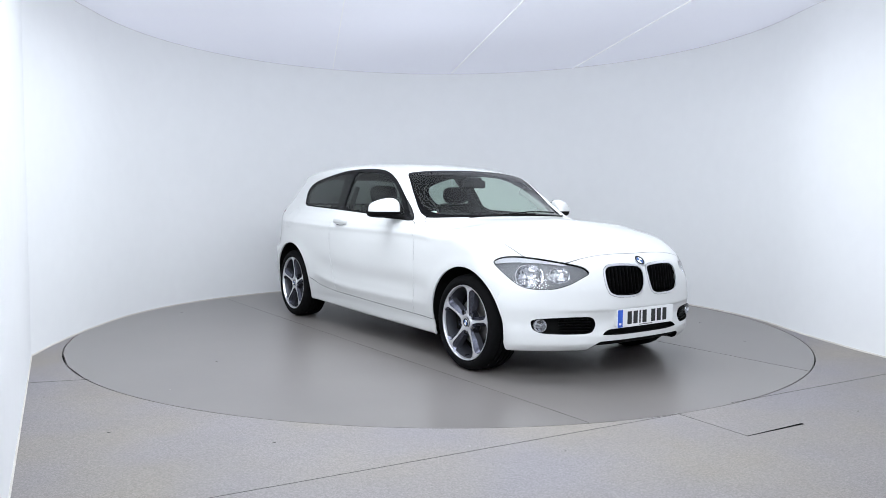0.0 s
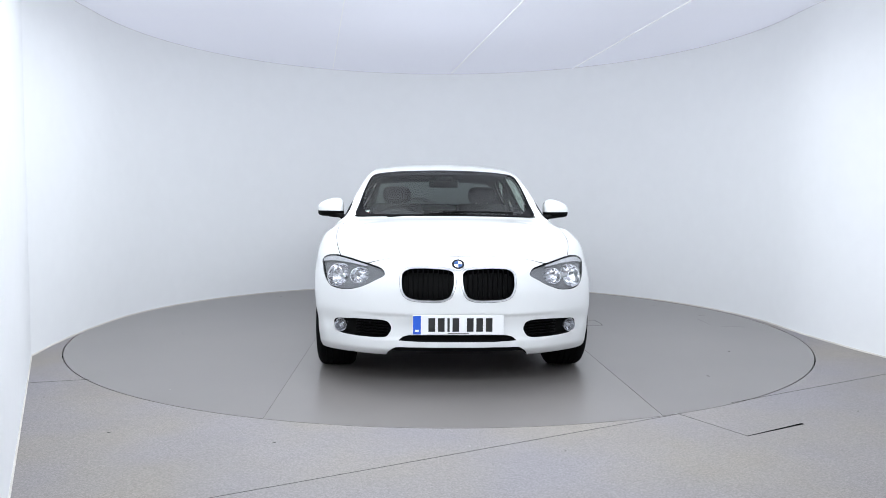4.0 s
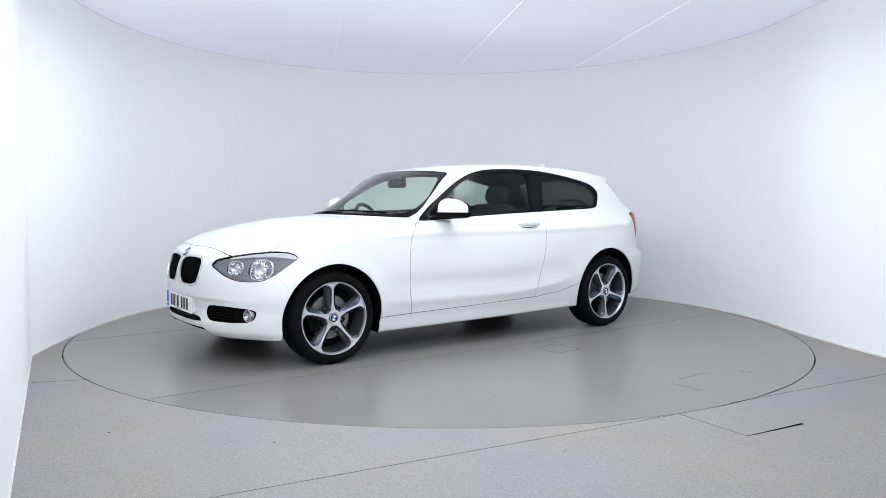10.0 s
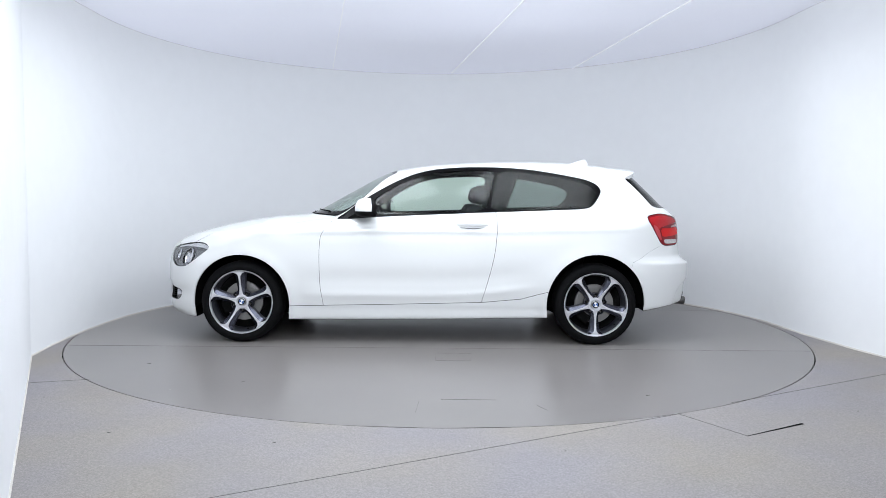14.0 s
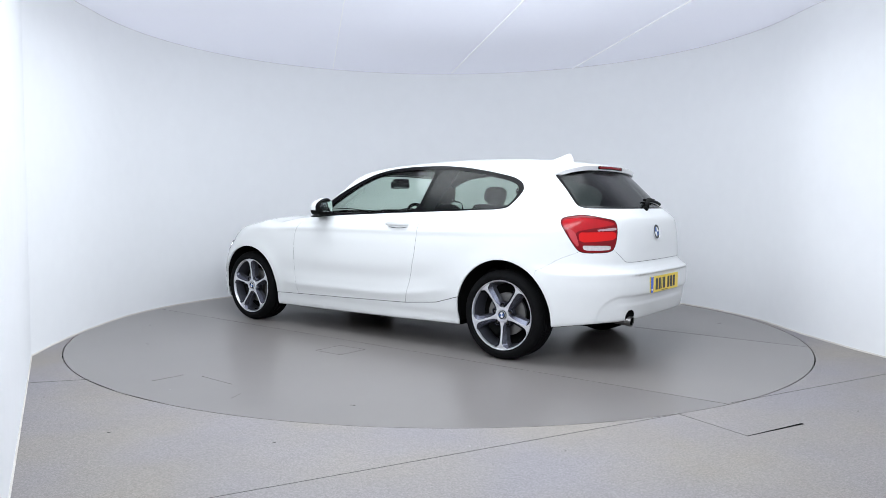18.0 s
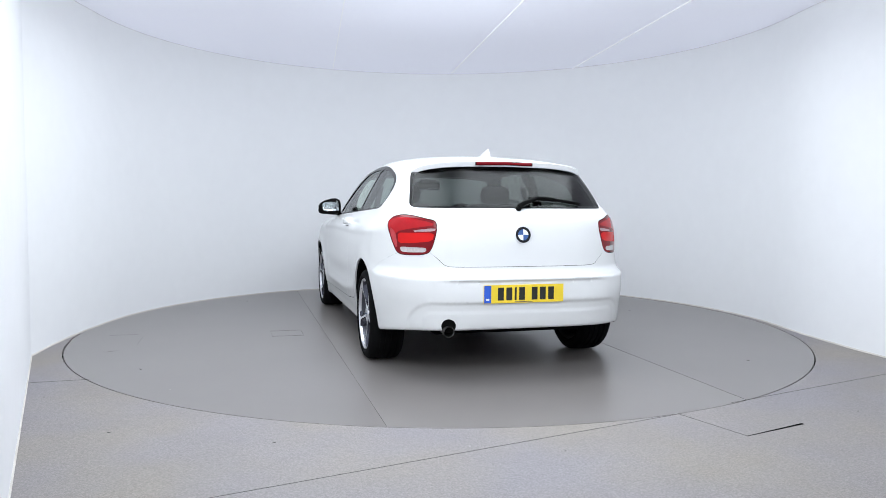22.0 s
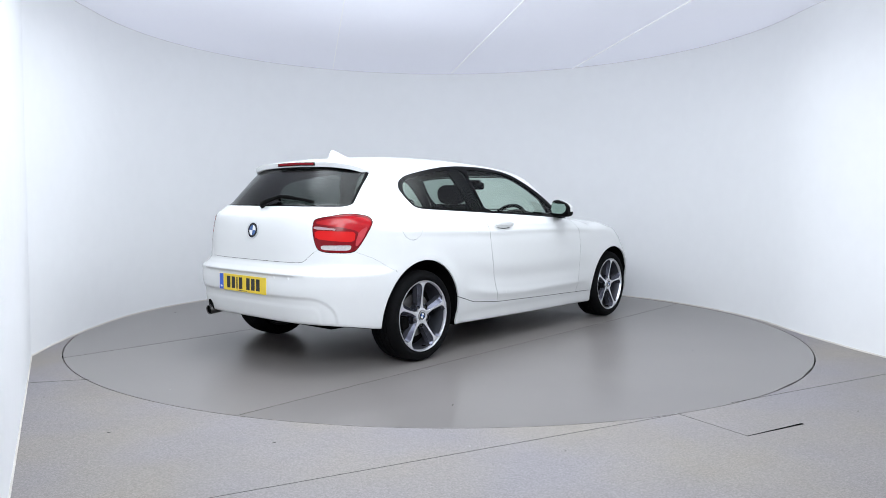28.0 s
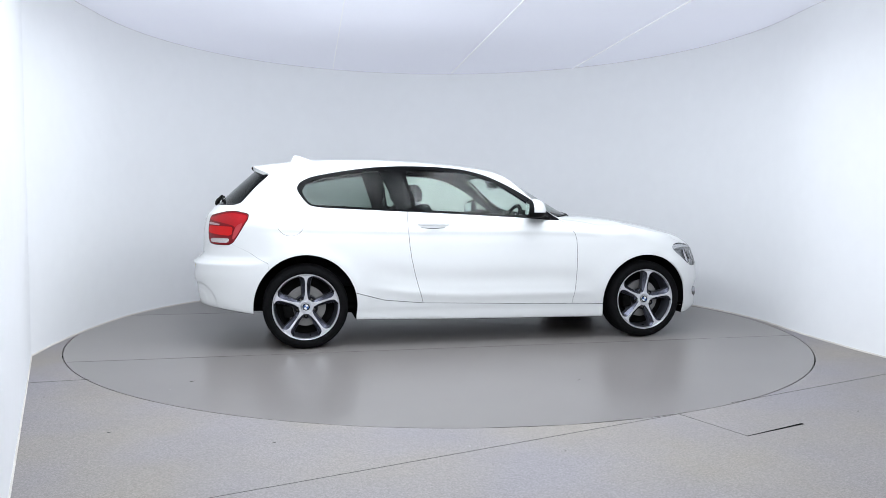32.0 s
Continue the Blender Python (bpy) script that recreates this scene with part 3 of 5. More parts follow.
SILL = [(1.2, 0.27), (0.967, 0.281), (0.72, 0.2865), (0.2, 0.2985), (-0.477, 0.3185), (-0.775, 0.347), (-0.977, 0.404), (-1.2, 0.46), (-1.2, 0.05), (1.2, 0.05)]
TAILGATE = [(-0.3, 0.685), (0.42, 0.686), (0.495, 0.692), (0.530, 0.728), (0.60, 0.79), (0.61, 0.93), (0.575, 0.99), (0.615, 1.035), (0.60, 1.10), (0.56, 1.27), (0.4, 1.30), (-0.3, 1.305)]
FRONT_BUMPER = [(1.60, 0.05), (1.655, 0.40), (1.672, 0.52), (1.72, 0.59), (1.80, 0.70), (1.90, 0.80), (2.4, 0.95), (2.4, 0.05)]
REAR_BUMPER = [(-1.55, 0.05), (-1.60, 0.625), (-1.677, 0.662), (-1.76, 0.717), (-1.86, 0.758), (-1.90, 0.785), (-2.4, 0.785), (-2.4, 0.05)]
ROOF = [(0.40, -0.3), (0.40, 0.3), (0.20, 0.47), (0.05, 0.505), (-0.5, 0.515), (-1.2, 0.51), (-1.62, 0.49), (-1.80, 0.46), (-1.8, -0.3)]
AIR_SLOT = [(-0.3, 0.320), (0.27, 0.320), (0.315, 0.309), (0.345, 0.283), (-0.3, 0.281)]
LOWER_INTAKE = [(-0.3, 0.249), (0.345, 0.249), (0.372, 0.240), (0.41, 0.205), (0.42, 0.12), (-0.3, 0.12)]

skin = Skin(*nets())
everywhere = lambda p: p[:, 2] > -1
skin.cut(lambda p: p[:, 1], everywhere, ("shell",), "gone")
skin.v[np.abs(skin.v[:, 1]) < 1e-4, 1] = 0
for cx, rx, rz in ((1.345, 0.365, 0.364), (-1.345, 0.373, 0.384)):
    skin.cut(lambda p: (np.sqrt(((p[:, 0] - cx) / rx) ** 2 + ((p[:, 2] - 0.306) / rz) ** 2) - 1) * rx, lambda p: (p[:, 1] > 0.45) & (np.abs(p[:, 0] - cx) < 0.6) & (p[:, 2] < 0.8), ("shell",), "gone")
    skin.cut(lambda p: np.maximum(np.abs(p[:, 0] - cx) - rx + 0.006, p[:, 2] - 0.306), lambda p: (p[:, 1] > 0.45) & (np.abs(p[:, 0] - cx) < 0.6) & (p[:, 2] < 0.5), ("shell",), "gone")
skin.cut(lambda p: p[:, 2] - FLOOR(p[:, 0]) - 0.004, lambda p: p[:, 2] < 0.3, ("shell",), "underbody")
front, rear, side = (lambda p: p[:, 0] > 1.5), (lambda p: p[:, 0] < -1.5), (lambda p: (p[:, 1] > 0.45) & (np.abs(p[:, 0]) < 1.75))
glassy = lambda p: (p[:, 0] > 0.13) & (p[:, 0] < 1.0) & (p[:, 2] > 0.9)
skin.panel("window_surround", "side", WINDOWS, side, gap=0.001)
skin.panel("windscreen_border", "front", WINDSCREEN, glassy, gap=0.001, round_off=1)
SCREEN = grown(WINDSCREEN, -0.011)
SCREEN[3:6] = [(0.57, 0.987), (0.628, 1.015), (0.638, 1.09)]
skin.panel("windscreen", "front", SCREEN, glassy, ("windscreen_border",), 0, 1)
skin.panel("door_glass", "side", DOOR_GLASS, side, ("window_surround",), 0.0, 1)
skin.panel("quarter_glass", "side", QUARTER_GLASS, side, ("window_surround",), 0.0, 1)
skin.panel("headlight", "nose_corner", HEADLIGHT, front, gap=0.0013)
skin.panel("fog_grille", "nose_corner", FOG_GRILLE, lambda p: front(p) & (p[:, 2] < 0.5), gap=0.001)
skin.panel("kidney_frame", "front", grown(KIDNEY, 0.018), lambda p: p[:, 0] > 1.85, gap=0.001)
skin.panel("kidney_hole", "front", grown(KIDNEY, 0.006), lambda p: p[:, 0] > 1.85, ("kidney_frame",), 0.0)
skin.panel("air_slot", "front", AIR_SLOT, front, gap=0.001, round_off=1)
skin.panel("lower_intake", "front", LOWER_INTAKE, lambda p: p[:, 0] > 1.85, ("shell", "underbody"), gap=0.001, round_off=1)
skin.panel("tail_light", "tail_corner", TAIL_LIGHT, rear)
facing_back = lambda p: rear(p) & (gradient(p)[0][:, 0] < -0.22)
skin.panel("rear_glass_border", "front", REAR_GLASS, lambda p: facing_back(p) & (p[:, 2] > 1.0), gap=0.001, round_off=1)
skin.panel("rear_glass", "front", grown(REAR_GLASS, -0.010), lambda p: rear(p) & (p[:, 2] > 1.0), ("rear_glass_border",), 0, 1)
skin.panel("bonnet", "top", BONNET, lambda p: (p[:, 0] > 0.5) & (p[:, 2] > 0.66), gap=0.0017)
skin.cut(lambda p: -0.0024 - outline_distance(rounded(BONNET), p[:, 0], p[:, 1]), lambda p: (p[:, 0] > 1.88) & (p[:, 2] > 0.66) & (p[:, 1] < 0.54), ("bonnet",), "gap")
skin.panel("tailgate", "front", TAILGATE, lambda p: facing_back(p) & (p[:, 2] > 0.6) & (p[:, 1] < 0.72), gap=0.0006)
# its lower shut line is wide
skin.cut(lambda p: -0.0020 - outline_distance(rounded(TAILGATE), p[:, 1], p[:, 2]), lambda p: rear(p) & (p[:, 2] > 0.6) & (p[:, 2] < 0.765), ("tailgate",), "gap")
skin.panel("sill", "side", SILL, lambda p: side(p) & (np.abs(p[:, 0]) < 1.05), gap=0.0022, round_off=0)
skin.panel("door", "side", DOOR, side, gap=0.0017, round_off=1)
skin.panel("front_bumper", "side", FRONT_BUMPER, lambda p: p[:, 0] > 1.4, gap=0.0003, round_off=1)
skin.panel("rear_bumper", "side", REAR_BUMPER, lambda p: p[:, 0] < -1.4, gap=0.0006, round_off=1)
skin.cut(lambda p: outline_distance(rounded(ROOF, 1), p[:, 0], p[:, 1]), lambda p: p[:, 2] > 1.2, ("shell",), "roof")
# the wing is what lies before the door; the side frame and rear quarter remain
skin.cut(lambda p: 0.70 - p[:, 0] - np.clip(p[:, 2] - 0.95, 0, 1) * 2, lambda p: p[:, 0] > 0.3, ("shell",), "front_wing")
skin.tag = ["side_frame" if t == "shell" else t for t in skin.tag]
# the fuel flap, on the car's right side only
flap = Skin(skin.v, [])
flap.f, flap.tag = list(skin.f), list(skin.tag)
round_flap = [(-1.452 + 0.098 * math.cos(a), 0.918 + 0.092 * math.sin(a)) for a in np.linspace(0, 2 * math.pi, 24, endpoint=False)]
flap.panel("fuel_flap", "side", round_flap, side, ("side_frame",), 0.0014, 0)


def skin_part(name, tag, mat, parent, label="", source=skin, mirror=False, both=False, inset=0.0, skirt=0.012, keep=None):
    """One panel as a mesh: the cut faces, sunk by inset, with a skirt round the rim that gives it thickness."""
    faces = [f for f, t in zip(source.f, source.tag) if t == tag]
    used = sorted({k for f in faces for k in f})
    where = {k: i for i, k in enumerate(used)}
    v = source.v[used]
    normal, _ = gradient(v)
    v = v - normal * inset
    f = [tuple(where[k] for k in q) for q in faces]
    if mirror or both:
        w, wn = v * [1, -1, 1], normal * [1, -1, 1]
        if both:
            n = len(v)
            over = [i if v[i, 1] < 1e-6 else n + i for i in range(n)]
            f = f + [tuple(over[k] for k in reversed(q)) for q in f]
            v, normal = np.concatenate([v, w]), np.concatenate([normal, wn])
        else:
            v, normal, f = w, wn, [tuple(reversed(q)) for q in f]
    if skirt:
        count = {}
        for q in f:
            for a, b in zip(q, q[1:] + q[:1]):
                count[(a, b)] = True
        rim = [(a, b) for a, b in count if (b, a) not in count]
        ids, extra, extra_n = {}, [], []
        for a, b in rim:
            for k in (a, b):
                if k not in ids:
                    ids[k] = len(v) + len(extra)
                    extra += [v[k], v[k] - normal[k] * skirt]
        if extra:
            v = np.concatenate([v, np.array(extra)])
            f = f + [(ids[b], ids[a], ids[a] + 1, ids[b] + 1) for a, b in rim]
    ob = mesh_object(name, v, f, mat, parent, label, smooth=True)
    return ob


car = tagged(new("car"), "white three-door hatchback car parked on a turntable", "car")
for name, label in (("roof", ""), ("bonnet", ""), ("front_bumper", ""), ("rear_bumper", ""), ("tailgate", "")):
    skin_part(name, name, PAINT, car, label, both=True)
# black strips just under the skin put the shade into the panel gaps
skin_part("gap_shade", "gap", BLACK, car, "black strips painting the shade in the panel gaps", both=True, inset=0.0015, skirt=0)
skin_part("underbody", "underbody", UNDER, car, "black underbody", both=True, skirt=0)
skin_part("windscreen", "windscreen", SCREEN_GLASS, car, "slightly green windscreen glass", both=True, inset=0.002, skirt=0)
skin_part("windscreen_border", "windscreen_border", BLACK_GLOSS, car, "black windscreen border", both=True, inset=0.001)
skin_part("rear_window", "rear_glass", DARK_GLASS, car, "dark tinted rear window glass", both=True, inset=0.002, skirt=0)
skin_part("rear_window_border", "rear_glass_border", BLACK_GLOSS, car, "black rear window border", both=True, inset=0.001)
skin_part("air_slot", "air_slot", BLACK, car, "black air slot in the bumper", both=True, inset=0.03, skirt=-0.03)
skin_part("lower_intake", "lower_intake", BLACK, car, "black lower air intake", both=True, inset=0.025, skirt=-0.025)
for flip in (False, True):
    src = flap if flip else skin
    for name, tag in (("front_wing", "front_wing"), ("side_frame", "side_frame"), ("door", "door"), ("sill", "sill")):
        skin_part(name, tag, PAINT, car, source=src, mirror=flip)
    if flip:
        skin_part("fuel_flap", "fuel_flap", PAINT, car, source=src, mirror=True)
    skin_part("window_surround", "window_surround", BLACK_GLOSS, car, "black gloss window surround", mirror=flip, inset=0.001)
    skin_part("door_window", "door_glass", SIDE_GLASS, car, "green tinted door window glass", mirror=flip, inset=0.006, skirt=0)
    skin_part("quarter_window", "quarter_glass", QUARTER_GLASS_TINT, car, "dark tinted rear side window glass", mirror=flip, inset=0.004, skirt=0)

# the cabin's lining: dark trim behind every panel round the cabin
faces = [f for f, t in zip(skin.f, skin.tag) if t in ("roof", "side_frame", "door", "tailgate", "window_surround", "front_wing", "sill", "windscreen_border", "rear_glass_border")]
faces = [f for f in faces if -1.95 < min(skin.v[list(f), 0]) and max(skin.v[list(f), 0]) < 0.92]
used = sorted({k for f in faces for k in f})
where = {k: i for i, k in enumerate(used)}
lining = skin.v[used] - gradient(skin.v[used])[0] * 0.028
lining[:, 1] = np.maximum(lining[:, 1], 0)
half = [tuple(where[k] for k in q) for q in faces]
v2 = np.concatenate([lining, lining * [1, -1, 1]])
mesh_object("cabin_lining", v2, half + [tuple(len(lining) + k for k in reversed(q)) for q in half], TRIM, car, "dark grey cabin lining", smooth=True)



# ---- the car's fittings ----
def on_skin(x, y, z, out=0.0):
    """The point of the body's skin next to a point, moved out by so many metres."""
    p = settle(np.array([[x, y, z]], float), 6)
    return Vector(p[0] + gradient(p)[0][0] * out)


def nose_point(y, z, back=0.0):
    """The point of the nose's skin straight ahead of (y, z), moved back by so many metres."""
    lo, hi = 1.3, 2.3
    for _ in range(24):
        x = (lo + hi) / 2
        if body(np.array([x]), np.array([y]), np.array([z]))[0] < 0:
            lo = x
        else:
            hi = x
    return Vector((lo - back, y, z))


def normal_at(p):
    return Vector(gradient(np.array([tuple(p)]))[0][0])


def sweep(bm, pts, w, h, up=(0, 0, 1), taper=None):
    """A bar of rounded section along a line of points."""
    pts = [Vector(p) for p in pts]
    rings = []
    for i, p in enumerate(pts):
        d = (pts[min(i + 1, len(pts) - 1)] - pts[max(i - 1, 0)]).normalized()
        a = d.cross(Vector(up)).normalized()
        b = a.cross(d).normalized()
        k = taper[i] if taper else 1
        rings.append([bm.verts.new(p + a * (w / 2 * k * c) + b * (h / 2 * k * s)) for c, s in
                      ((1, 0.6), (0.6, 1), (-0.6, 1), (-1, 0.6), (-1, -0.6), (-0.6, -1), (0.6, -1), (1, -0.6))])
    for r, q in zip(rings, rings[1:]):
        for k in range(8):
            bm.faces.new((r[k], r[(k + 1) % 8], q[(k + 1) % 8], q[k]))
    bm.faces.new(rings[0][::-1])
    bm.faces.new(rings[-1])


def bar(name, pts, w, h, mat, parent, label="", up=(0, 0, 1), taper=None):
    bm = bmesh.new()
    sweep(bm, pts, w, h, up, taper)
    return part(name, bm, mat, parent, label, True)


def facing(p, d, up=(0, 0, 1)):
    """A pose at p whose z axis points along d."""
    return Matrix.Translation(p) @ Vector(d).to_track_quat("Z", "Y").to_matrix().to_4x4()


def turned(name, profile, mat, parent, m=None, label="", steps=40):
    v, f = revolve(profile, steps)
    ob = mesh_object(name, v, f, mat, parent, label, True)
    ob.data.set_sharp_from_angle(angle=radians(35))
    if m is not None:
        ob.matrix_basis = m
    return ob


def roundel(parent, m, r, name="badge"):
    """A round emblem as plain shapes: a silver rim, a black ring and four quarters."""
    rim = turned(name, [(0.0, 0.001), (r * 0.97, 0.001), (r, 0.003), (r, 0.006), (r * 0.93, 0.007), (r * 0.92, 0.005), (0.0, 0.005)], SATIN, parent, m, "round blue and white badge")
    turned("ring", [(r * 0.56, 0.0058), (r * 0.87, 0.0058)], BADGE_BLACK, rim)
    for k in range(4):
        v = [(0, 0, 0.0064)] + [(r * 0.6 * math.cos(a), r * 0.6 * math.sin(a), 0.0064) for a in np.linspace(k * math.pi / 2, (k + 1) * math.pi / 2, 9)]
        mesh_object("quarter", v, [(0, i, i + 1) for i in range(1, 9)], BADGE_BLUE if k % 2 else BADGE_WHITE, rim)
    return rim


# wheels: five ridged spokes, machined along the ridge and grey on the flanks
R_TYRE = 0.309


def build_wheel():
    tread = [(0.236, -0.010), (0.243, 0.002), (0.258, 0.010), (0.276, 0.009), (0.291, 0.001), (0.302, -0.012), (0.3075, -0.026)]
    for g in (0.055, 0.090, 0.128, 0.163):
        tread += [(R_TYRE, -g + 0.004), (R_TYRE - 0.007, -g + 0.003), (R_TYRE - 0.007, -g - 0.003), (R_TYRE, -g - 0.004)]
    tread += [(0.3075, -0.192), (0.302, -0.206), (0.285, -0.220), (0.26, -0.226), (0.238, -0.215)]
    v, f = revolve(tread, 132)
    n = len(tread)
    v = [(x * (1 - 0.006 * ((i // n) % 3 == 0 and (i % n in (5, 6) or i % n > n - 6))), y * (1 - 0.006 * ((i // n) % 3 == 0 and (i % n in (5, 6) or i % n > n - 6))), z) for i, (x, y, z) in enumerate(v)]
    wheel = turned("wheel", [(0.2425, -0.012), (0.243, -0.002), (0.240, 0.003), (0.235, 0.002), (0.231, -0.006), (0.229, -0.016)], ALLOY, car, label="five-spoke alloy wheel", steps=96)
    tyre = mesh_object("tyre", v, f, RUBBER, wheel, "black rubber tyre", True)
    tyre.data.set_sharp_from_angle(angle=radians(40))
    turned("barrel", [(0.229, -0.016), (0.220, -0.045), (0.212, -0.12), (0.222, -0.20), (0.236, -0.212)], BARREL, wheel, label="dark inner rim", steps=72)
    turned("brake_disc", [(0.06, -0.062), (0.075, -0.062), (0.078, -0.080), (0.148, -0.080), (0.148, -0.104), (0.06, -0.104)], DISC, wheel, label="bare steel brake disc", steps=48)
    turned("dust_plate", [(0.03, -0.13), (0.19, -0.13), (0.225, -0.12)], UNDER, wheel, steps=40)
    bm = bmesh.new()
    box(bm, -0.05, 0.05, 0.095, 0.165, -0.13, -0.05, 0.012, pose(0, 0, 0, 0, 0, 105))
    part("brake_caliper", bm, UNDER, wheel)
    # hub with five bolt pockets
    turned("hub", [(0.030, -0.024), (0.035, -0.016), (0.040, -0.013), (0.052, -0.014), (0.055, -0.019), (0.056, -0.034)], ALLOY, wheel, steps=60)
    turned("hub_back", [(0.040, -0.032), (0.086, -0.036), (0.090, -0.060)], POCKET, wheel, steps=60)
    ridge = curve([0.045, 0.07, 0.10, 0.15, 0.19, 0.205, 0.217, 0.225, 0.2315], [0.021, 0.0125, 0.0080, 0.0068, 0.0085, 0.0125, 0.022, 0.035, 0.050])
    flank = curve([0.045, 0.07, 0.10, 0.15, 0.19, 0.21, 0.2315], [0.029, 0.025, 0.026, 0.030, 0.035, 0.041, 0.060])
    fall = curve([0.045, 0.08, 0.15, 0.20, 0.2315], [0.006, 0.014, 0.024, 0.026, 0.010])
    deep = curve([0.045, 0.12, 0.20, 0.231], [-0.018, -0.014, -0.004, -0.003])
    rs = np.array([0.045, 0.06, 0.08, 0.10, 0.12, 0.14, 0.16, 0.178, 0.193, 0.204, 0.213, 0.221, 0.228, 0.2315])
    for k in range(5):
        a = radians(90 + 72 * k)
        sv, sf = [], []
        for r in rs:
            w, o, d = float(ridge(r)), float(flank(r)), float(deep(r))
            low = d - float(fall(r))
            pull = float(np.clip((r - 0.14) / 0.06, 0, 1))
            for lat, dep in ((-o - 0.006, low - 0.036), (-o, low), (-w, d - 0.0006), (-w * 0.5, d), (0, d), (w * 0.5, d), (w, d - 0.0006), (o, low), (o + 0.006, low - 0.036)):
                rr = math.sqrt(r * r - (lat * pull) ** 2)
                sv.append((rr * math.cos(a) - lat * math.sin(a), rr * math.sin(a) + lat * math.cos(a), dep))
        for i in range(len(rs) - 1):
            for j in range(8):
                sf.append((i * 9 + j, i * 9 + j + 1, i * 9 + j + 10, i * 9 + j + 9))
        spoke = mesh_object("spoke", sv, sf, ALLOY, wheel, smooth=True)
        spoke.data.materials.append(FLANK)
        spoke.data.materials.append(SPOKE_SIDE)
        for i, q in enumerate(spoke.data.polygons):
            q.material_index = 2 if i % 8 in (0, 7) else 1 if i % 8 in (1, 6) else 0
        spoke.data.set_sharp_from_angle(angle=radians(20))
        b = a + radians(36)
        m = pose(0.066 * math.cos(b), 0.066 * math.sin(b), -0.030)
        turned("bolt_pocket", [(0.0, 0.0), (0.0165, 0.0), (0.0175, 0.012)], BLACK, wheel, m, steps=20)
        turned("bolt_ring", [(0.0175, 0.012), (0.0195, 0.0135), (0.0215, 0.011), (0.0225, -0.006)], FLANK, wheel, m, steps=24)
        turned("wheel_bolt", [(0.0, 0.010), (0.006, 0.010), (0.008, 0.007), (0.008, 0.0)], SATIN_DARK, wheel, m, steps=6)
    roundel(wheel, pose(0, 0, -0.016, 0, 0, 20), 0.031, "centre_cap")
    turned("valve", [(0.0, 0.03), (0.004, 0.03), (0.0045, 0.0)], BLACK, wheel, pose(0.03, -0.210, -0.04), steps=8)
    return wheel


def wheel_pose(x, y, z, left, spin):
    """The wheel's outer face looks away from the car; its first spoke points up, turned by spin."""
    face = Matrix(((1, 0, 0, 0), (0, 0, 1, 0), (0, -1, 0, 0), (0, 0, 0, 1))) if left else Matrix(((-1, 0, 0, 0), (0, 0, -1, 0), (0, -1, 0, 0), (0, 0, 0, 1)))
    return Matrix.Translation((x, y, z)) @ face @ pose(0, 0, 0, 0, 0, 180 + spin)


wheel = build_wheel()
wheel.matrix_basis = wheel_pose(1.345, 0.852, R_TYRE, True, 4)
copy_thing(wheel, wheel_pose(-1.345, 0.862, R_TYRE, True, 36))
copy_thing(wheel, wheel_pose(1.345, -0.852, R_TYRE, False, -8))
copy_thing(wheel, wheel_pose(-1.345, -0.862, R_TYRE, False, 0))

# arch liners
for cx, r in ((1.345, 0.376), (-1.345, 0.395)):
    for s in (1, -1):
        v, f = revolve([(r, 0.856), (r, 0.50), (0.05, 0.50)], 40, radians(-6), radians(186))
        hem = []
        for x, y, h in v:
            reach = np.arange(h, 0.49, -0.01)
            inside = body(np.full(len(reach), cx + x), reach, np.full(len(reach), max(0.306 + y, 0.26))) < -0.012
            hem.append(reach[np.argmax(inside)] if inside.any() else 0.5)
        v = [(x, y, min(h, k)) for (x, y, h), k in zip(v, hem)]
        mesh_object("arch_liner", [(cx + x, s * h, 0.306 + y) for x, y, h in v], f if s < 0 else [q[::-1] for q in f], UNDER, car, "black wheel arch liner", True)
bm = bmesh.new()
box(bm, -1.85, 1.85, -0.50, 0.50, 0.235, 0.30, 0.01)
for x0, x1 in ((-0.95, 0.95),):
    box(bm, x0, x1, -0.78, 0.78, 0.215, 0.30, 0.01)
part("floor_pan", bm, UNDER, car, "black floor pan")
bm = bmesh.new()
box(bm, 0.60, 1.72, -0.50, 0.50, 0.30, 0.80, 0.03)
part("engine_block", bm, UNDER, car, "dark engine bay")


def sub_skin(tag):
    """The faces of one tag as a skin of their own, to cut it further."""
    s = Skin(skin.v, [])
    s.f = [f for f, t in zip(skin.f, skin.tag) if t == tag]
    s.tag = ["base"] * len(s.f)
    return s


anywhere = lambda p: p[:, 2] > -1
# headlights: clear lens over a grey housing with two bowls and a light brow
head = sub_skin("headlight")
head.panel("brow", "nose_corner", [(-1.40, 0.713), (-1.19, 0.736), (-0.99, 0.750), (-0.87, 0.746), (-0.803, 0.733), (-0.772, 0.714), (-0.80, 0.707), (-0.87, 0.716), (-0.99, 0.721), (-1.19, 0.719), (-1.40, 0.703)], anywhere, ("base",), 0.0)
head.panel("rim", "nose_corner", grown(HEADLIGHT, -0.0025), anywhere, ("base",), 0.0)
head.tag = [{"rim": "inner", "base": "edge"}.get(t, t) for t in head.tag]
BOWLS = ((1.806, 0.712, 0.645, 0.080, 0.068), (1.932, 0.582, 0.655, 0.060, 0.046))


def bowl_pose(x, y, z, deep):
    p = on_skin(x, y, z)
    n = (normal_at(p) + Vector((0.45, 0, 0))).normalized()
    return facing(p - n * deep, n)


def bowl_distance(p, m, wide, high):
    """How far points lie outside an oval opening, along its axis."""
    q = (p - np.array(m.translation)) @ np.array(m.to_3x3())
    return ((np.abs(q[:, 0] / wide) ** 2.4 + np.abs(q[:, 1] / high) ** 2.4) ** (1 / 2.4) - 1) * high


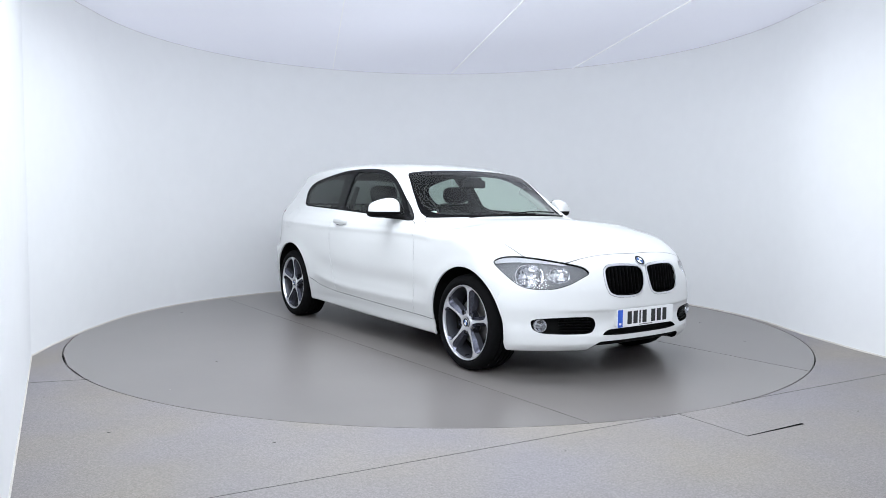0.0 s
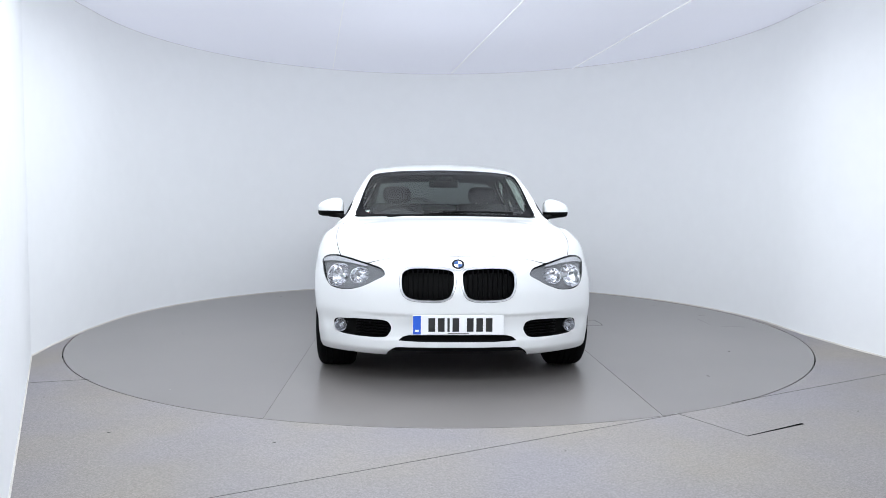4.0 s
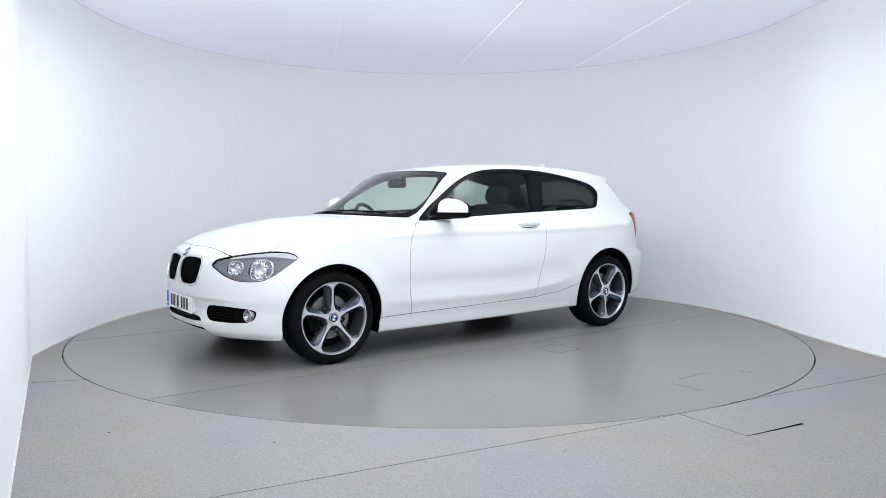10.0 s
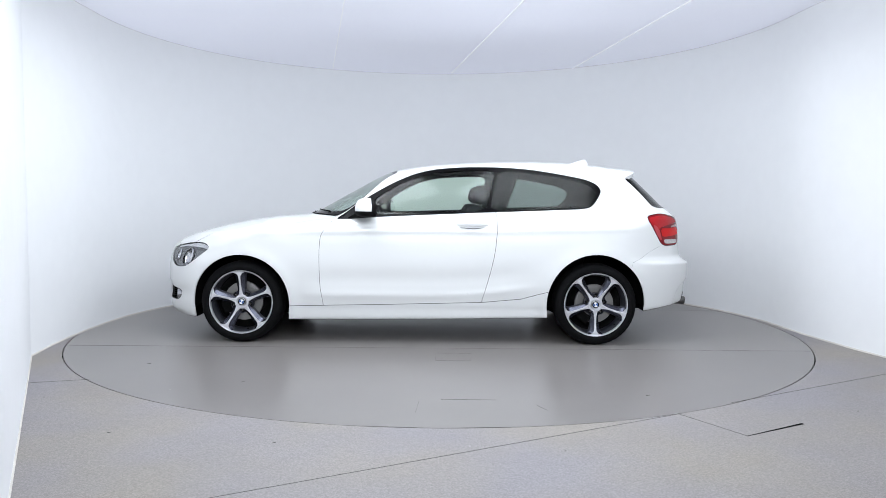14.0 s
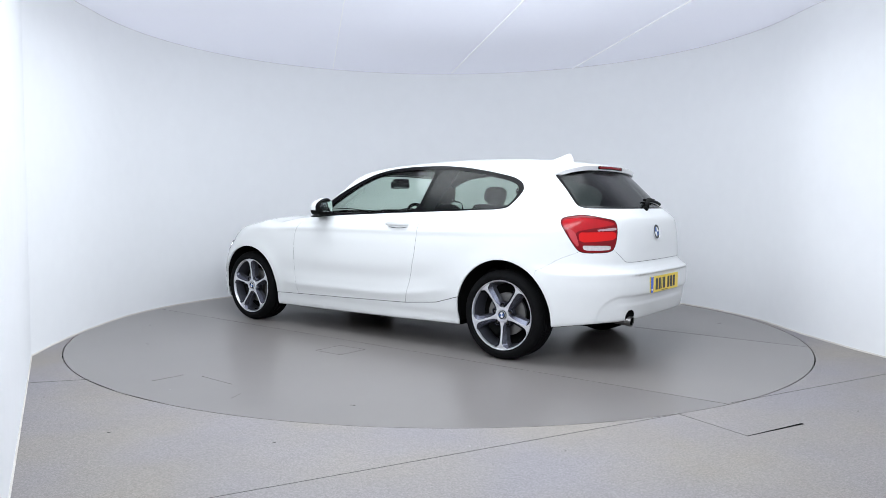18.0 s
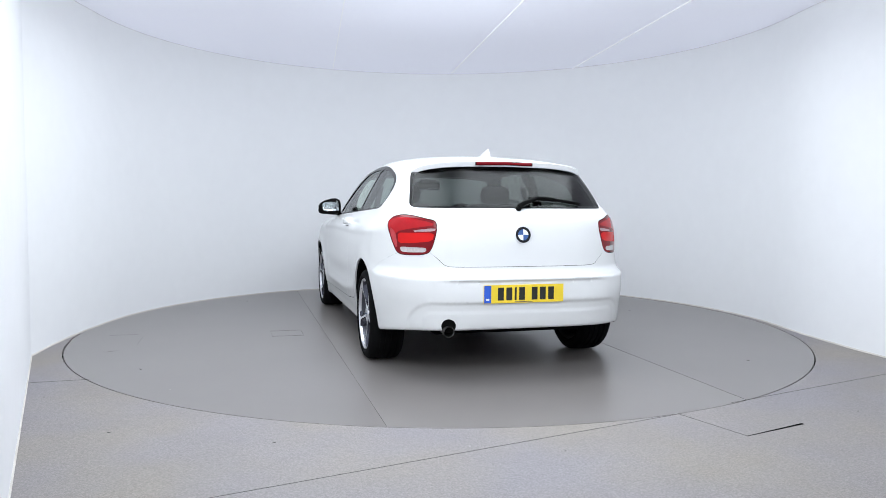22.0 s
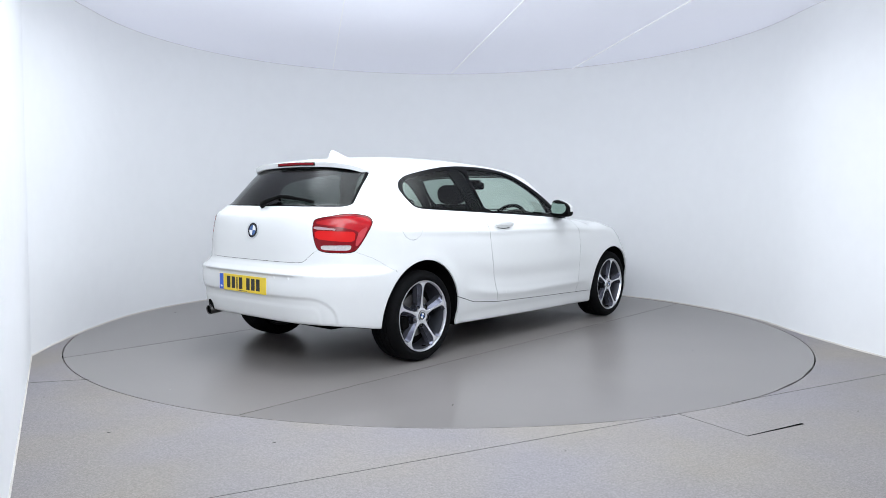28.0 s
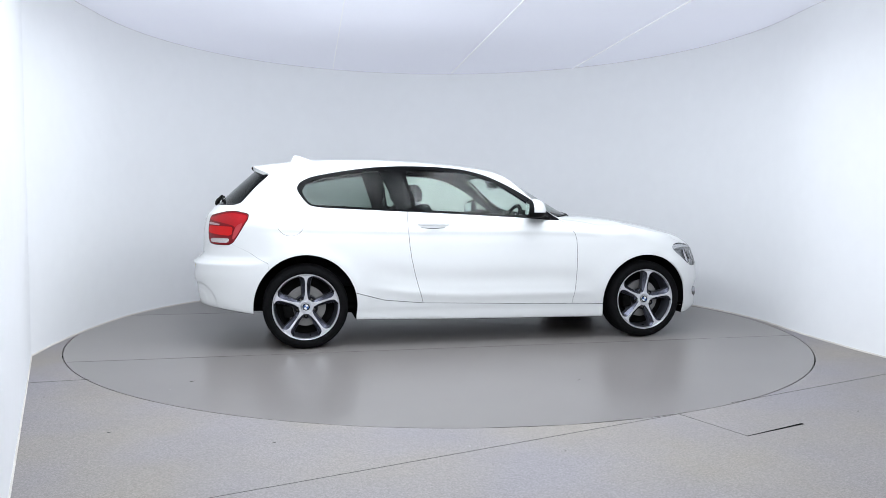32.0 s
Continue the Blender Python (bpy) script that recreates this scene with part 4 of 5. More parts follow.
for x, y, z, wide, high in BOWLS:
    opening = bowl_pose(x, y, z, 0.0)
    head.cut(lambda p: bowl_distance(p, opening, wide, high), anywhere, ("inner",), "bowl")
back = sub_skin("tail_light")
back.panel("chrome", "tail_corner", [(-1.17, 0.899), (-1.30, 0.907), (-1.485, 0.922), (-1.487, 0.902), (-1.30, 0.897)], anywhere, ("base",), 0.0, 1)
back.panel("band", "tail_corner", [(-1.115, 0.888), (-1.20, 0.890), (-1.30, 0.891), (-1.478, 0.895), (-1.474, 0.842), (-1.30, 0.829), (-1.125, 0.822)], anywhere, ("base",), 0.0, 1)
back.panel("white", "tail_corner", [(-1.145, 0.803), (-1.25, 0.803), (-1.428, 0.802), (-1.414, 0.775), (-1.30, 0.771), (-1.165, 0.771)], anywhere, ("base",), 0.0, 1)
back.panel("top", "tail_corner", [(-0.978, 0.940), (-0.985, 0.962), (-1.015, 0.975), (-1.135, 0.987), (-1.24, 0.983), (-1.39, 0.963), (-1.472, 0.948), (-1.474, 0.938), (-1.36, 0.926), (-1.22, 0.912), (-1.10, 0.895), (-1.075, 0.85), (-1.06, 0.845)], anywhere, ("base",), 0.0, 1)
# the outer facet, coloured paler to paint the lens's diagonal highlight
back.panel("side", "tail_corner", [(-1.000, 0.925), (-1.085, 0.893), (-1.118, 0.815), (-1.112, 0.788), (-1.050, 0.842)], anywhere, ("base", "top"), 0.0, 1)
for flip in (False, True):
    s = -1 if flip else 1
    lens = skin_part("headlight", "headlight", LENS, car, "clear headlight with grey housing", mirror=flip, skirt=0.0)
    skin_part("housing", "inner", HOUSING, lens, "dark grey lamp housing", head, flip, inset=0.018, skirt=0)
    skin_part("brow", "brow", LAMP_WHITE, lens, "pale light band", head, flip, inset=0.006, skirt=0.012)
    skin_part("lamp_edge", "edge", BLACK, lens, "black lamp edge", head, flip, inset=0.003, skirt=0.020)
    for x, y, z, wide, high in BOWLS:
        m = bowl_pose(x, s * y, z, 0.015)
        # an oval bowl of pressed facets behind a bright bezel
        profile = [(1.10, -0.006), (1.05, 0.001), (0.99, 0.0), (0.96, -0.008), (0.84, -0.026), (0.62, -0.042), (0.36, -0.052), (0.12, -0.056)]
        n, around = len(profile), 26
        bv, bf = revolve(profile, around)
        shaped = []
        for i, (bx, by, bz) in enumerate(bv):
            a = math.atan2(by, bx)
            k = (abs(math.cos(a)) ** 2.4 + abs(math.sin(a)) ** 2.4) ** (-1 / 2.4)
            shaped.append((bx * k * wide, by * k * high, bz * wide / 0.07 + 0.0022 * ((i * 13) % 7 - 3) / 3 * (3 < i % n < 7)))
        bowl = mesh_object("reflector", shaped, bf, REFLECTOR, lens, "bright lamp bowl")
        bowl.matrix_basis = m
        turned("bulb", [(0.0, -0.014), (0.007, -0.016), (0.0095, -0.024), (0.0095, -0.056)], SATIN, lens, m, steps=12)
    # fog lamp in its black grille
    grille = skin_part("fog_grille", "fog_grille", BLACK, car, "black bumper side grille", mirror=flip, inset=0.032, skirt=-0.032)
    for i, z in enumerate((0.316, 0.333, 0.350, 0.367, 0.384)):
        bar("slat", [nose_point(s * y, z, 0.014) for y in np.linspace(0.418 - 0.012 * (i in (1, 2, 3)), 0.585, 7)], 0.018, 0.006, SLAT, grille)
    p = on_skin(1.885, s * 0.690, 0.350, 0.002)
    m = facing(p, (0.96, s * 0.26, 0))
    fog = turned("fog_lamp", [(0.003, -0.022), (0.018, -0.020), (0.029, -0.008), (0.034, 0.004), (0.038, 0.005), (0.040, -0.002), (0.040, -0.03)], FOG_BOWL, car, m, "round clear fog lamp", 32)
    turned("fog_lens", [(0.0, 0.009), (0.015, 0.008), (0.034, 0.005)], LENS, fog, steps=24)
    turned("bulb", [(0.0, 0.0), (0.007, -0.002), (0.008, -0.02)], SATIN, fog, steps=12)
    # kidney grille
    frame_ = skin_part("kidney_grille", "kidney_frame", SATIN, car, "silver-rimmed black kidney grille", mirror=flip, inset=-0.002, skirt=0.005)
    skin_part("grille_back", "kidney_hole", BLACK, frame_, "black grille opening", mirror=flip, inset=0.045, skirt=-0.03)
    for i in range(9):
        y = 0.056 + i * 0.029
        lo, hi = 0.532 + 0.02 * (abs(i - 4) > 3), 0.692 - 0.006 * (i in (0, 8))
        bar("slat", [nose_point(s * y, z, 0.030 - 0.020 * ((z - lo) / (hi - lo)) ** 4) for z in np.linspace(lo, hi, 8)], 0.022, 0.006, SLAT, frame_, up=(0, 1, 0))
    # tail light
    lamp = skin_part("tail_light", "base", RED_DARK, car, "red tail light with a white reversing band", back, flip, skirt=0.02)
    skin_part("upper_lens", "top", RED, lamp, "red lens", back, flip, inset=0.001, skirt=-0.002)
    skin_part("side_highlight", "side", RED_HIGHLIT, lamp, "red side lens painted paler for its highlight", back, flip, inset=0.001, skirt=-0.002)
    skin_part("brake_band", "band", RED_BRIGHT, lamp, "bright red band", back, flip, inset=0.001, skirt=-0.002)
    skin_part("reversing_band", "white", REVERSING, lamp, "white reversing light", back, flip, inset=0.001, skirt=-0.002)
    skin_part("silver_blade", "chrome", PINK_SILVER, lamp, "silver blade", back, flip, inset=0.001, skirt=-0.002)
    # door handle: a white grip; a thin black bar paints its cup's shade
    pts = [on_skin(-0.285 - 0.235 * k, s * 0.85, 0.909, 0.004 + 0.030 * math.sin(math.pi * (0.06 + 0.88 * k)) ** 0.5) for k in np.linspace(0, 1, 13)]
    bar("door_handle", pts, 0.018, 0.041, PAINT, car, taper=[0.35, 0.6, 0.78, 0.9, 0.97] + [1] * 3 + [0.97, 0.9, 0.78, 0.6, 0.35])
    bar("handle_shade", [on_skin(-0.31 - 0.185 * k, s * 0.85, 0.889 - 0.010 * math.sin(math.pi * k), 0.0012) for k in np.linspace(0, 1, 9)], 0.004, 0.0045, BLACK, car, "black bar painting the shade under the handle", taper=[0.3, 0.7, 0.9, 1, 1, 1, 0.9, 0.7, 0.3])
    # door mirror
    hx, hy, hz = 0.375, 0.893, 1.004
    v, f, nu, nv = [], [], 28, 18
    for i in range(nv + 1):
        b = math.pi * (i / nv - 0.5)
        for j in range(nu):
            a = 2 * math.pi * j / nu
            e = lambda t, k: math.copysign(abs(t) ** k, t)
            x = 0.096 * e(math.cos(b), 0.6) * e(math.cos(a), 0.8)
            z = (0.094 if math.sin(a) > 0 else 0.046) * e(math.cos(b), 0.5 if math.sin(a) > 0 else 0.38) * e(math.sin(a), 0.72)
            y = 0.104 * e(math.sin(b), 0.85)
            z *= 1 - 0.26 * (y / 0.104) * (z > 0)
            x = max(x - 0.35 * y, -0.052 - 0.15 * y)
            v.append((hx + x, s * (hy + y), hz + z))
    for i in range(nv):
        for j in range(nu):
            q = (i * nu + j, i * nu + (j + 1) % nu, (i + 1) * nu + (j + 1) % nu, (i + 1) * nu + j)
            f.append(q if s < 0 else q[::-1])
    # white cap above, black base below, black rim at the back
    cap = [(max(x, hx - 0.018 - 0.15 * (s * y - hy)), y, max(z, 1.0045)) for x, y, z in v]
    mir = mesh_object("door_mirror", cap, f, PAINT, car, "white door mirror with black base", True)
    mir.data.set_sharp_from_angle(angle=radians(50))
    base = [(x, hy * s + (y - hy * s) * 0.985, min(z, 1.0035)) for x, y, z in v]
    base = mesh_object("mirror_base", base, f, BLACK, mir, "black mirror base", True)
    base.data.set_sharp_from_angle(angle=radians(50))
    rim = [(min(x, hx - 0.0185 - 0.15 * (s * y - hy)), hy * s + (y - hy * s) * 0.985, hz + (z - hz) * 0.97) for x, y, z in v]
    mesh_object("mirror_rim", rim, f, BLACK, mir, "black mirror rim", True).data.set_sharp_from_angle(angle=radians(50))
    bm = bmesh.new()
    sweep(bm, [on_skin(0.54, s * 0.80, 0.958, -0.006), (0.49, s * 0.80, 0.966), (0.44, s * 0.84, 0.972), (0.40, s * 0.89, 0.978)], 0.055, 0.036, taper=[0.35, 0.9, 1.1, 1.2])
    part("mirror_arm", bm, BLACK, mir, "", True)
    gv = [(hx - 0.0540 - 0.15 * y + 0.05 * z, s * (hy + y), 1.030 + z) for y, z in ((-0.075, -0.040), (-0.080, 0.0), (-0.070, 0.048), (0.0, 0.052), (0.055, 0.042), (0.078, 0.010), (0.072, -0.025), (0.03, -0.045))]
    mesh_object("mirror_glass", gv, [tuple(range(8)) if s > 0 else tuple(range(7, -1, -1))], MIRROR, mir, "mirror glass")
    bar("repeater", [(hx + 0.076 - 0.35 * y - 0.03 * max(y, 0) * 10 * max(y, 0) * 3, s * (hy + y), 1.010) for y in np.linspace(-0.03, 0.08, 7)], 0.006, 0.005, AMBER, mir, "clear indicator strip")

# badges and number plates
p = on_skin(2.04, 0, 0.732, 0.0)
roundel(car, facing(p, normal_at(p)) @ pose(0, 0, 0, 0, 0, 0), 0.041)
p = on_skin(-2.10, 0.004, 0.882, 0.0)
roundel(car, facing(p, normal_at(p)), 0.057)


def number_plate(x, y_mid, z, d, mat, label):
    """A pressed plate with a blue band and dark bars for its characters; d: the way it faces."""
    bm = bmesh.new()
    box(bm, min(x, x + d * 0.006), max(x, x + d * 0.006), -0.26, 0.26, z - 0.0555, z + 0.0555, 0.002)
    plate = part("number_plate", bm, mat, car, label)
    plate.location.y = y_mid
    side_ = -d
    f0 = x + d * 0.006

    def flat(name, y0, y1, z0, z1, m, out=0.0008):
        bm = bmesh.new()
        box(bm, min(f0 - d * 0.001, f0 + d * out), max(f0 - d * 0.001, f0 + d * out), min(y0, y1), max(y0, y1), z0, z1)
        return part(name, bm, m, plate)
    flat("blue_band", side_ * 0.257, side_ * 0.213, z - 0.053, z + 0.053, PLATE_BLUE)
    flat("band_mark", side_ * 0.245, side_ * 0.225, z - 0.038, z - 0.026, PLATE_WHITE, 0.0014)
    y = 0.170
    for i in range(7):
        if i == 4:
            y -= 0.028
        w = 0.013 if i == 2 else 0.038
        flat("bar", side_ * y, side_ * (y - w), z - 0.038, z + 0.040, INK)
        y -= w + 0.016
    flat("small_bar", side_ * 0.06, -side_ * 0.06, z - 0.050, z - 0.046, JOINT)


number_plate(2.088, 0.0, 0.382, 1, PLATE_WHITE, "white front number plate with dark bars")
bm = bmesh.new()
box(bm, 2.040, 2.090, -0.25, 0.25, 0.335, 0.43, 0.004)
part("plate_holder", bm, PAINT, car)
number_plate(-2.166, 0.022, 0.527, -1, PLATE_YELLOW, "yellow rear number plate with dark bars")

# roof spoiler with the third brake light, and the aerial fin
ys = np.linspace(-0.605, 0.605, 31)
v, f = [], []
tip_x, tip_z = curve([0, 0.3, 0.5, 0.57, 0.605], [-1.737, -1.728, -1.700, -1.655, -1.60]), curve([0, 0.3, 0.5, 0.57, 0.605], [1.350, 1.344, 1.325, 1.305, 1.280])
for y in ys:
    a = abs(y)
    tx, tz = float(tip_x(a)), float(tip_z(a))
    x0 = -1.50 + 0.02 * a
    tops = [on_skin(x, y, 1.40 - 0.12 * a, 0.0012) for x in (x0, (x0 + tx) / 2)]
    tops[1].z = max(tops[1].z, tz + (tops[0].z - tz) * 0.42)
    v += [tuple(tops[0]), tuple(tops[1] + Vector((0, 0, 0.002))), (tx + 0.012, y, tz + 0.003), (tx, y, tz - 0.003), (tx + 0.008, y, tz - 0.034), (tx + 0.06, y, tz - 0.040)]
for i in range(len(ys) - 1):
    for k in range(5):
        f.append((i * 6 + k, i * 6 + k + 1, i * 6 + k + 7, i * 6 + k + 6))
f += [(0, 1, 2, 3, 4, 5), tuple(range(len(v) - 1, len(v) - 7, -1))]
spoiler = mesh_object("roof_spoiler", v, [q[::-1] for q in f], PAINT, car, "", True)
spoiler.data.set_sharp_from_angle(angle=radians(40))
bar("brake_light", [(float(tip_x(abs(y))) - 0.0015, y, float(tip_z(abs(y))) - 0.015) for y in np.linspace(-0.193, 0.193, 13)], 0.012, 0.017, RED_LOW, spoiler, "red third brake light")
bar("brake_light_rim", [(float(tip_x(abs(y))) - 0.0005, y, float(tip_z(abs(y))) - 0.015) for y in np.linspace(-0.199, 0.199, 13)], 0.008, 0.023, BLACK, spoiler, "dark rim round the brake light")
v, f = [], []
for i, (x, h, w) in enumerate(((-1.235, 0.001, 0.012), (-1.27, 0.014, 0.030), (-1.31, 0.030, 0.034), (-1.35, 0.048, 0.030), (-1.385, 0.060, 0.022), (-1.405, 0.061, 0.018), (-1.425, 0.030, 0.016), (-1.432, 0.001, 0.012))):
    z = float(TOP(x)) - 0.004
    for k in range(9):
        a = math.pi * k / 8
        v.append((x, w * math.cos(a) * (1 - 0.55 * math.sin(a)), z + h * math.sin(a) ** 0.8))
for i in range(7):
    for k in range(8):
        f.append((i * 9 + k, i * 9 + k + 1, i * 9 + k + 10, i * 9 + k + 9))
mesh_object("aerial_fin", v, f, PAINT, car, "white shark fin aerial", True)

# wipers
wiper = bar("rear_wiper", [on_skin(-2.0, 0.004, 1.032, 0.018), on_skin(-1.99, -0.03, 1.055, 0.026), on_skin(-1.95, -0.14, 1.088, 0.026), on_skin(-1.95, -0.26, 1.088, 0.022)], 0.022, 0.022, BLACK, car, "black rear wiper", taper=[1.5, 1.3, 0.9, 0.7])
bar("blade", [on_skin(-1.94, y, z, 0.012) for y, z in ((-0.085, 1.085), (-0.16, 1.083), (-0.26, 1.078), (-0.36, 1.072), (-0.44, 1.066))], 0.012, 0.020, BLACK, wiper)
turned("pivot_cap", [(0.0, 0.022), (0.014, 0.020), (0.019, 0.006), (0.019, -0.004)], BLACK, wiper, facing(on_skin(-2.0, 0.004, 1.032), (-0.8, 0, 0.6)), steps=20)
for pts in ([(0.90, -0.16, 0.985), (0.86, 0.10, 0.995), (0.80, 0.34, 0.998), (0.72, 0.50, 0.996)], [(0.84, -0.44, 0.982), (0.90, -0.25, 0.990), (0.915, -0.05, 0.990), (0.90, 0.14, 0.990)]):
    w = bar("front_wiper", [on_skin(*q, 0.004) for q in pts], 0.010, 0.007, BLACK, car, "black windscreen wiper")
    bar("blade", [on_skin(*q, 0.002) for q in pts[1:]], 0.009, 0.008, BLACK, w)
scuttle = bar("scuttle", [on_skin(0.925 - 0.30 * (abs(y) / 0.69) ** 2.2, y, 0.980, 0.001) for y in np.linspace(-0.68, 0.68, 25)], 0.022, 0.008, BLACK, car, "black scuttle under the windscreen")

# exhaust tail pipe
pipe = turned("tail_pipe", [(0.029, 0.0), (0.032, 0.003), (0.034, 0.0), (0.034, -0.20), (0.030, -0.20), (0.029, -0.002)], SATIN_DARK, car, facing(Vector((-2.128, 0.484, 0.300)), (-1, 0, -0.10)), "chrome tail pipe", 32)
turned("pipe_throat", [(0.0, -0.10), (0.0288, -0.10), (0.0288, -0.004)], UNDER, pipe, steps=24)
# a flat black disc on the bumper paints the cut-out's darkness
p = on_skin(-2.12, 0.484, 0.332, 0.0025)
turned("cutout_disc", [(0.0, 0.0), (0.042, 0.0), (0.044, -0.002), (0.044, -0.02)], UNDER, car, facing(p, normal_at(p)), "flat black disc painting the dark cut-out round the tail pipe", 28)

# ---- cabin ----
def seat(x, y, wide=0.50):
    m = pose(x, y, 0)
    bm = bmesh.new()
    box(bm, -0.26, 0.26, -wide / 2, wide / 2, 0.42, 0.58, 0.05)
    base = part("seat", bm, CLOTH, car, "charcoal cloth front seat", True)
    base.matrix_basis = m
    for nm, args in (("backrest", (-0.09, 0.08, -wide / 2 + 0.01, wide / 2 - 0.01, 0.0, 0.575, 0.06)), ("headrest", (-0.070, 0.055, -0.125, 0.125, 0.582, 0.735, 0.055))):
        bm = bmesh.new()
        box(bm, *args, pose(-0.22, 0, 0.50, 0, -14))
        part(nm, bm, CLOTH, base, "", True)
    for k in (-0.05, 0.05):
        bar("headrest_post", [pose(-0.22, 0, 0.50, 0, -14) @ Vector((0, k, h)) for h in (0.53, 0.62)], 0.012, 0.012, SATIN, base, up=(1, 0, 0))


seat(-0.09, -0.385)
seat(-0.09, 0.385)
bm = bmesh.new()
box(bm, -1.20, -0.80, -0.60, 0.60, 0.42, 0.60, 0.05)
bench = part("rear_bench", bm, CLOTH, car, "charcoal cloth rear bench", True)
for y0, y1 in ((-0.58, -0.01), (0.01, 0.58)):
    bm = bmesh.new()
    box(bm, -0.06, 0.06, y0, y1, 0.0, 0.52, 0.045, pose(-1.20, 0, 0.50, 0, -20))
    part("backrest", bm, CLOTH, bench, "", True)
for y in (-0.33, 0.33):
    bm = bmesh.new()
    box(bm, -0.05, 0.05, y - 0.12, y + 0.12, 0.48, 0.58, 0.04, pose(-1.20, 0, 0.50, 0, -20))
    part("headrest", bm, CLOTH, bench, "", True)
bm = bmesh.new()
box(bm, -1.85, -1.42, -0.58, 0.58, 0.92, 0.945, 0.01)
part("parcel_shelf", bm, TRIM, car, "dark grey parcel shelf")
v, f = [], []
ys = np.linspace(-0.68, 0.68, 19)
for y in ys:
    k = 0.28 * (abs(y) / 0.69) ** 2.2
    hood = 0.052 * math.exp(-((y + 0.36) / 0.19) ** 2)
    v += [(0.88 - k, y, 0.962), (0.70 - k * 0.8, y, 0.972), (0.52 - k * 0.3, y, 0.965 + hood), (0.42, y, 0.935 + hood), (0.40, y, 0.88), (0.46, y, 0.70), (0.50, y, 0.50)]
for i in range(len(ys) - 1):
    for k in range(6):
        f.append((i * 7 + k, i * 7 + k + 1, i * 7 + k + 8, i * 7 + k + 7))
dash = mesh_object("dashboard", v, f, DASH, car, "black soft dashboard", True)
bm = bmesh.new()
box(bm, 0.40, 0.43, -0.10, 0.12, 0.93, 1.005, 0.008)
part("display", bm, BLACK_GLOSS, dash, "black dashboard display")
bm = bmesh.new()
box(bm, -0.35, 0.46, -0.10, 0.10, 0.40, 0.62, 0.03)
part("centre_console", bm, DASH, dash)
m = facing(Vector((0.335, -0.36, 0.888)), (-0.88, 0, 0.47))
v, f = [], []
for i in range(40):
    a = 2 * math.pi * i / 40
    for k in range(8):
        b = 2 * math.pi * k / 8
        v.append(((0.183 + 0.016 * math.cos(b)) * math.cos(a), (0.183 + 0.016 * math.cos(b)) * math.sin(a), 0.016 * math.sin(b)))
for i in range(40):
    for k in range(8):
        f.append((i * 8 + k, ((i + 1) % 40) * 8 + k, ((i + 1) % 40) * 8 + (k + 1) % 8, i * 8 + (k + 1) % 8))
steer = mesh_object("steering_wheel", v, f, BLACK, car, "black steering wheel", True)
steer.matrix_basis = m
turned("hub", [(0.0, 0.02), (0.05, 0.018), (0.07, 0.0), (0.07, -0.04)], DASH, steer, steps=24)
for a in (0, 180, 270):
    bar("spoke", [Vector((r * math.cos(radians(a)), r * math.sin(radians(a)), 0.004)) for r in (0.05, 0.12, 0.18)], 0.035, 0.012, DASH, steer)
bm = bmesh.new()
box(bm, 0.280, 0.320, -0.120, 0.120, 1.190, 1.256, 0.0195)
glass_mirror = part("rear_view_mirror", bm, BLACK, car, "black rear-view mirror", True)
bar("stalk", [(0.30, 0, 1.25), (0.31, 0, 1.275)], 0.03, 0.03, BLACK, glass_mirror)
bm = bmesh.new()
box(bm, 0.25, 0.325, -0.075, 0.075, 1.245, 1.280, 0.015)
part("sensor_cover", bm, BLACK, glass_mirror)
mesh_object("mirror_glass", [(0.2835, y, z) for y, z in ((-0.108, 1.196), (-0.108, 1.250), (0.108, 1.250), (0.108, 1.196))], [(0, 1, 2, 3)], MIRROR, glass_mirror)
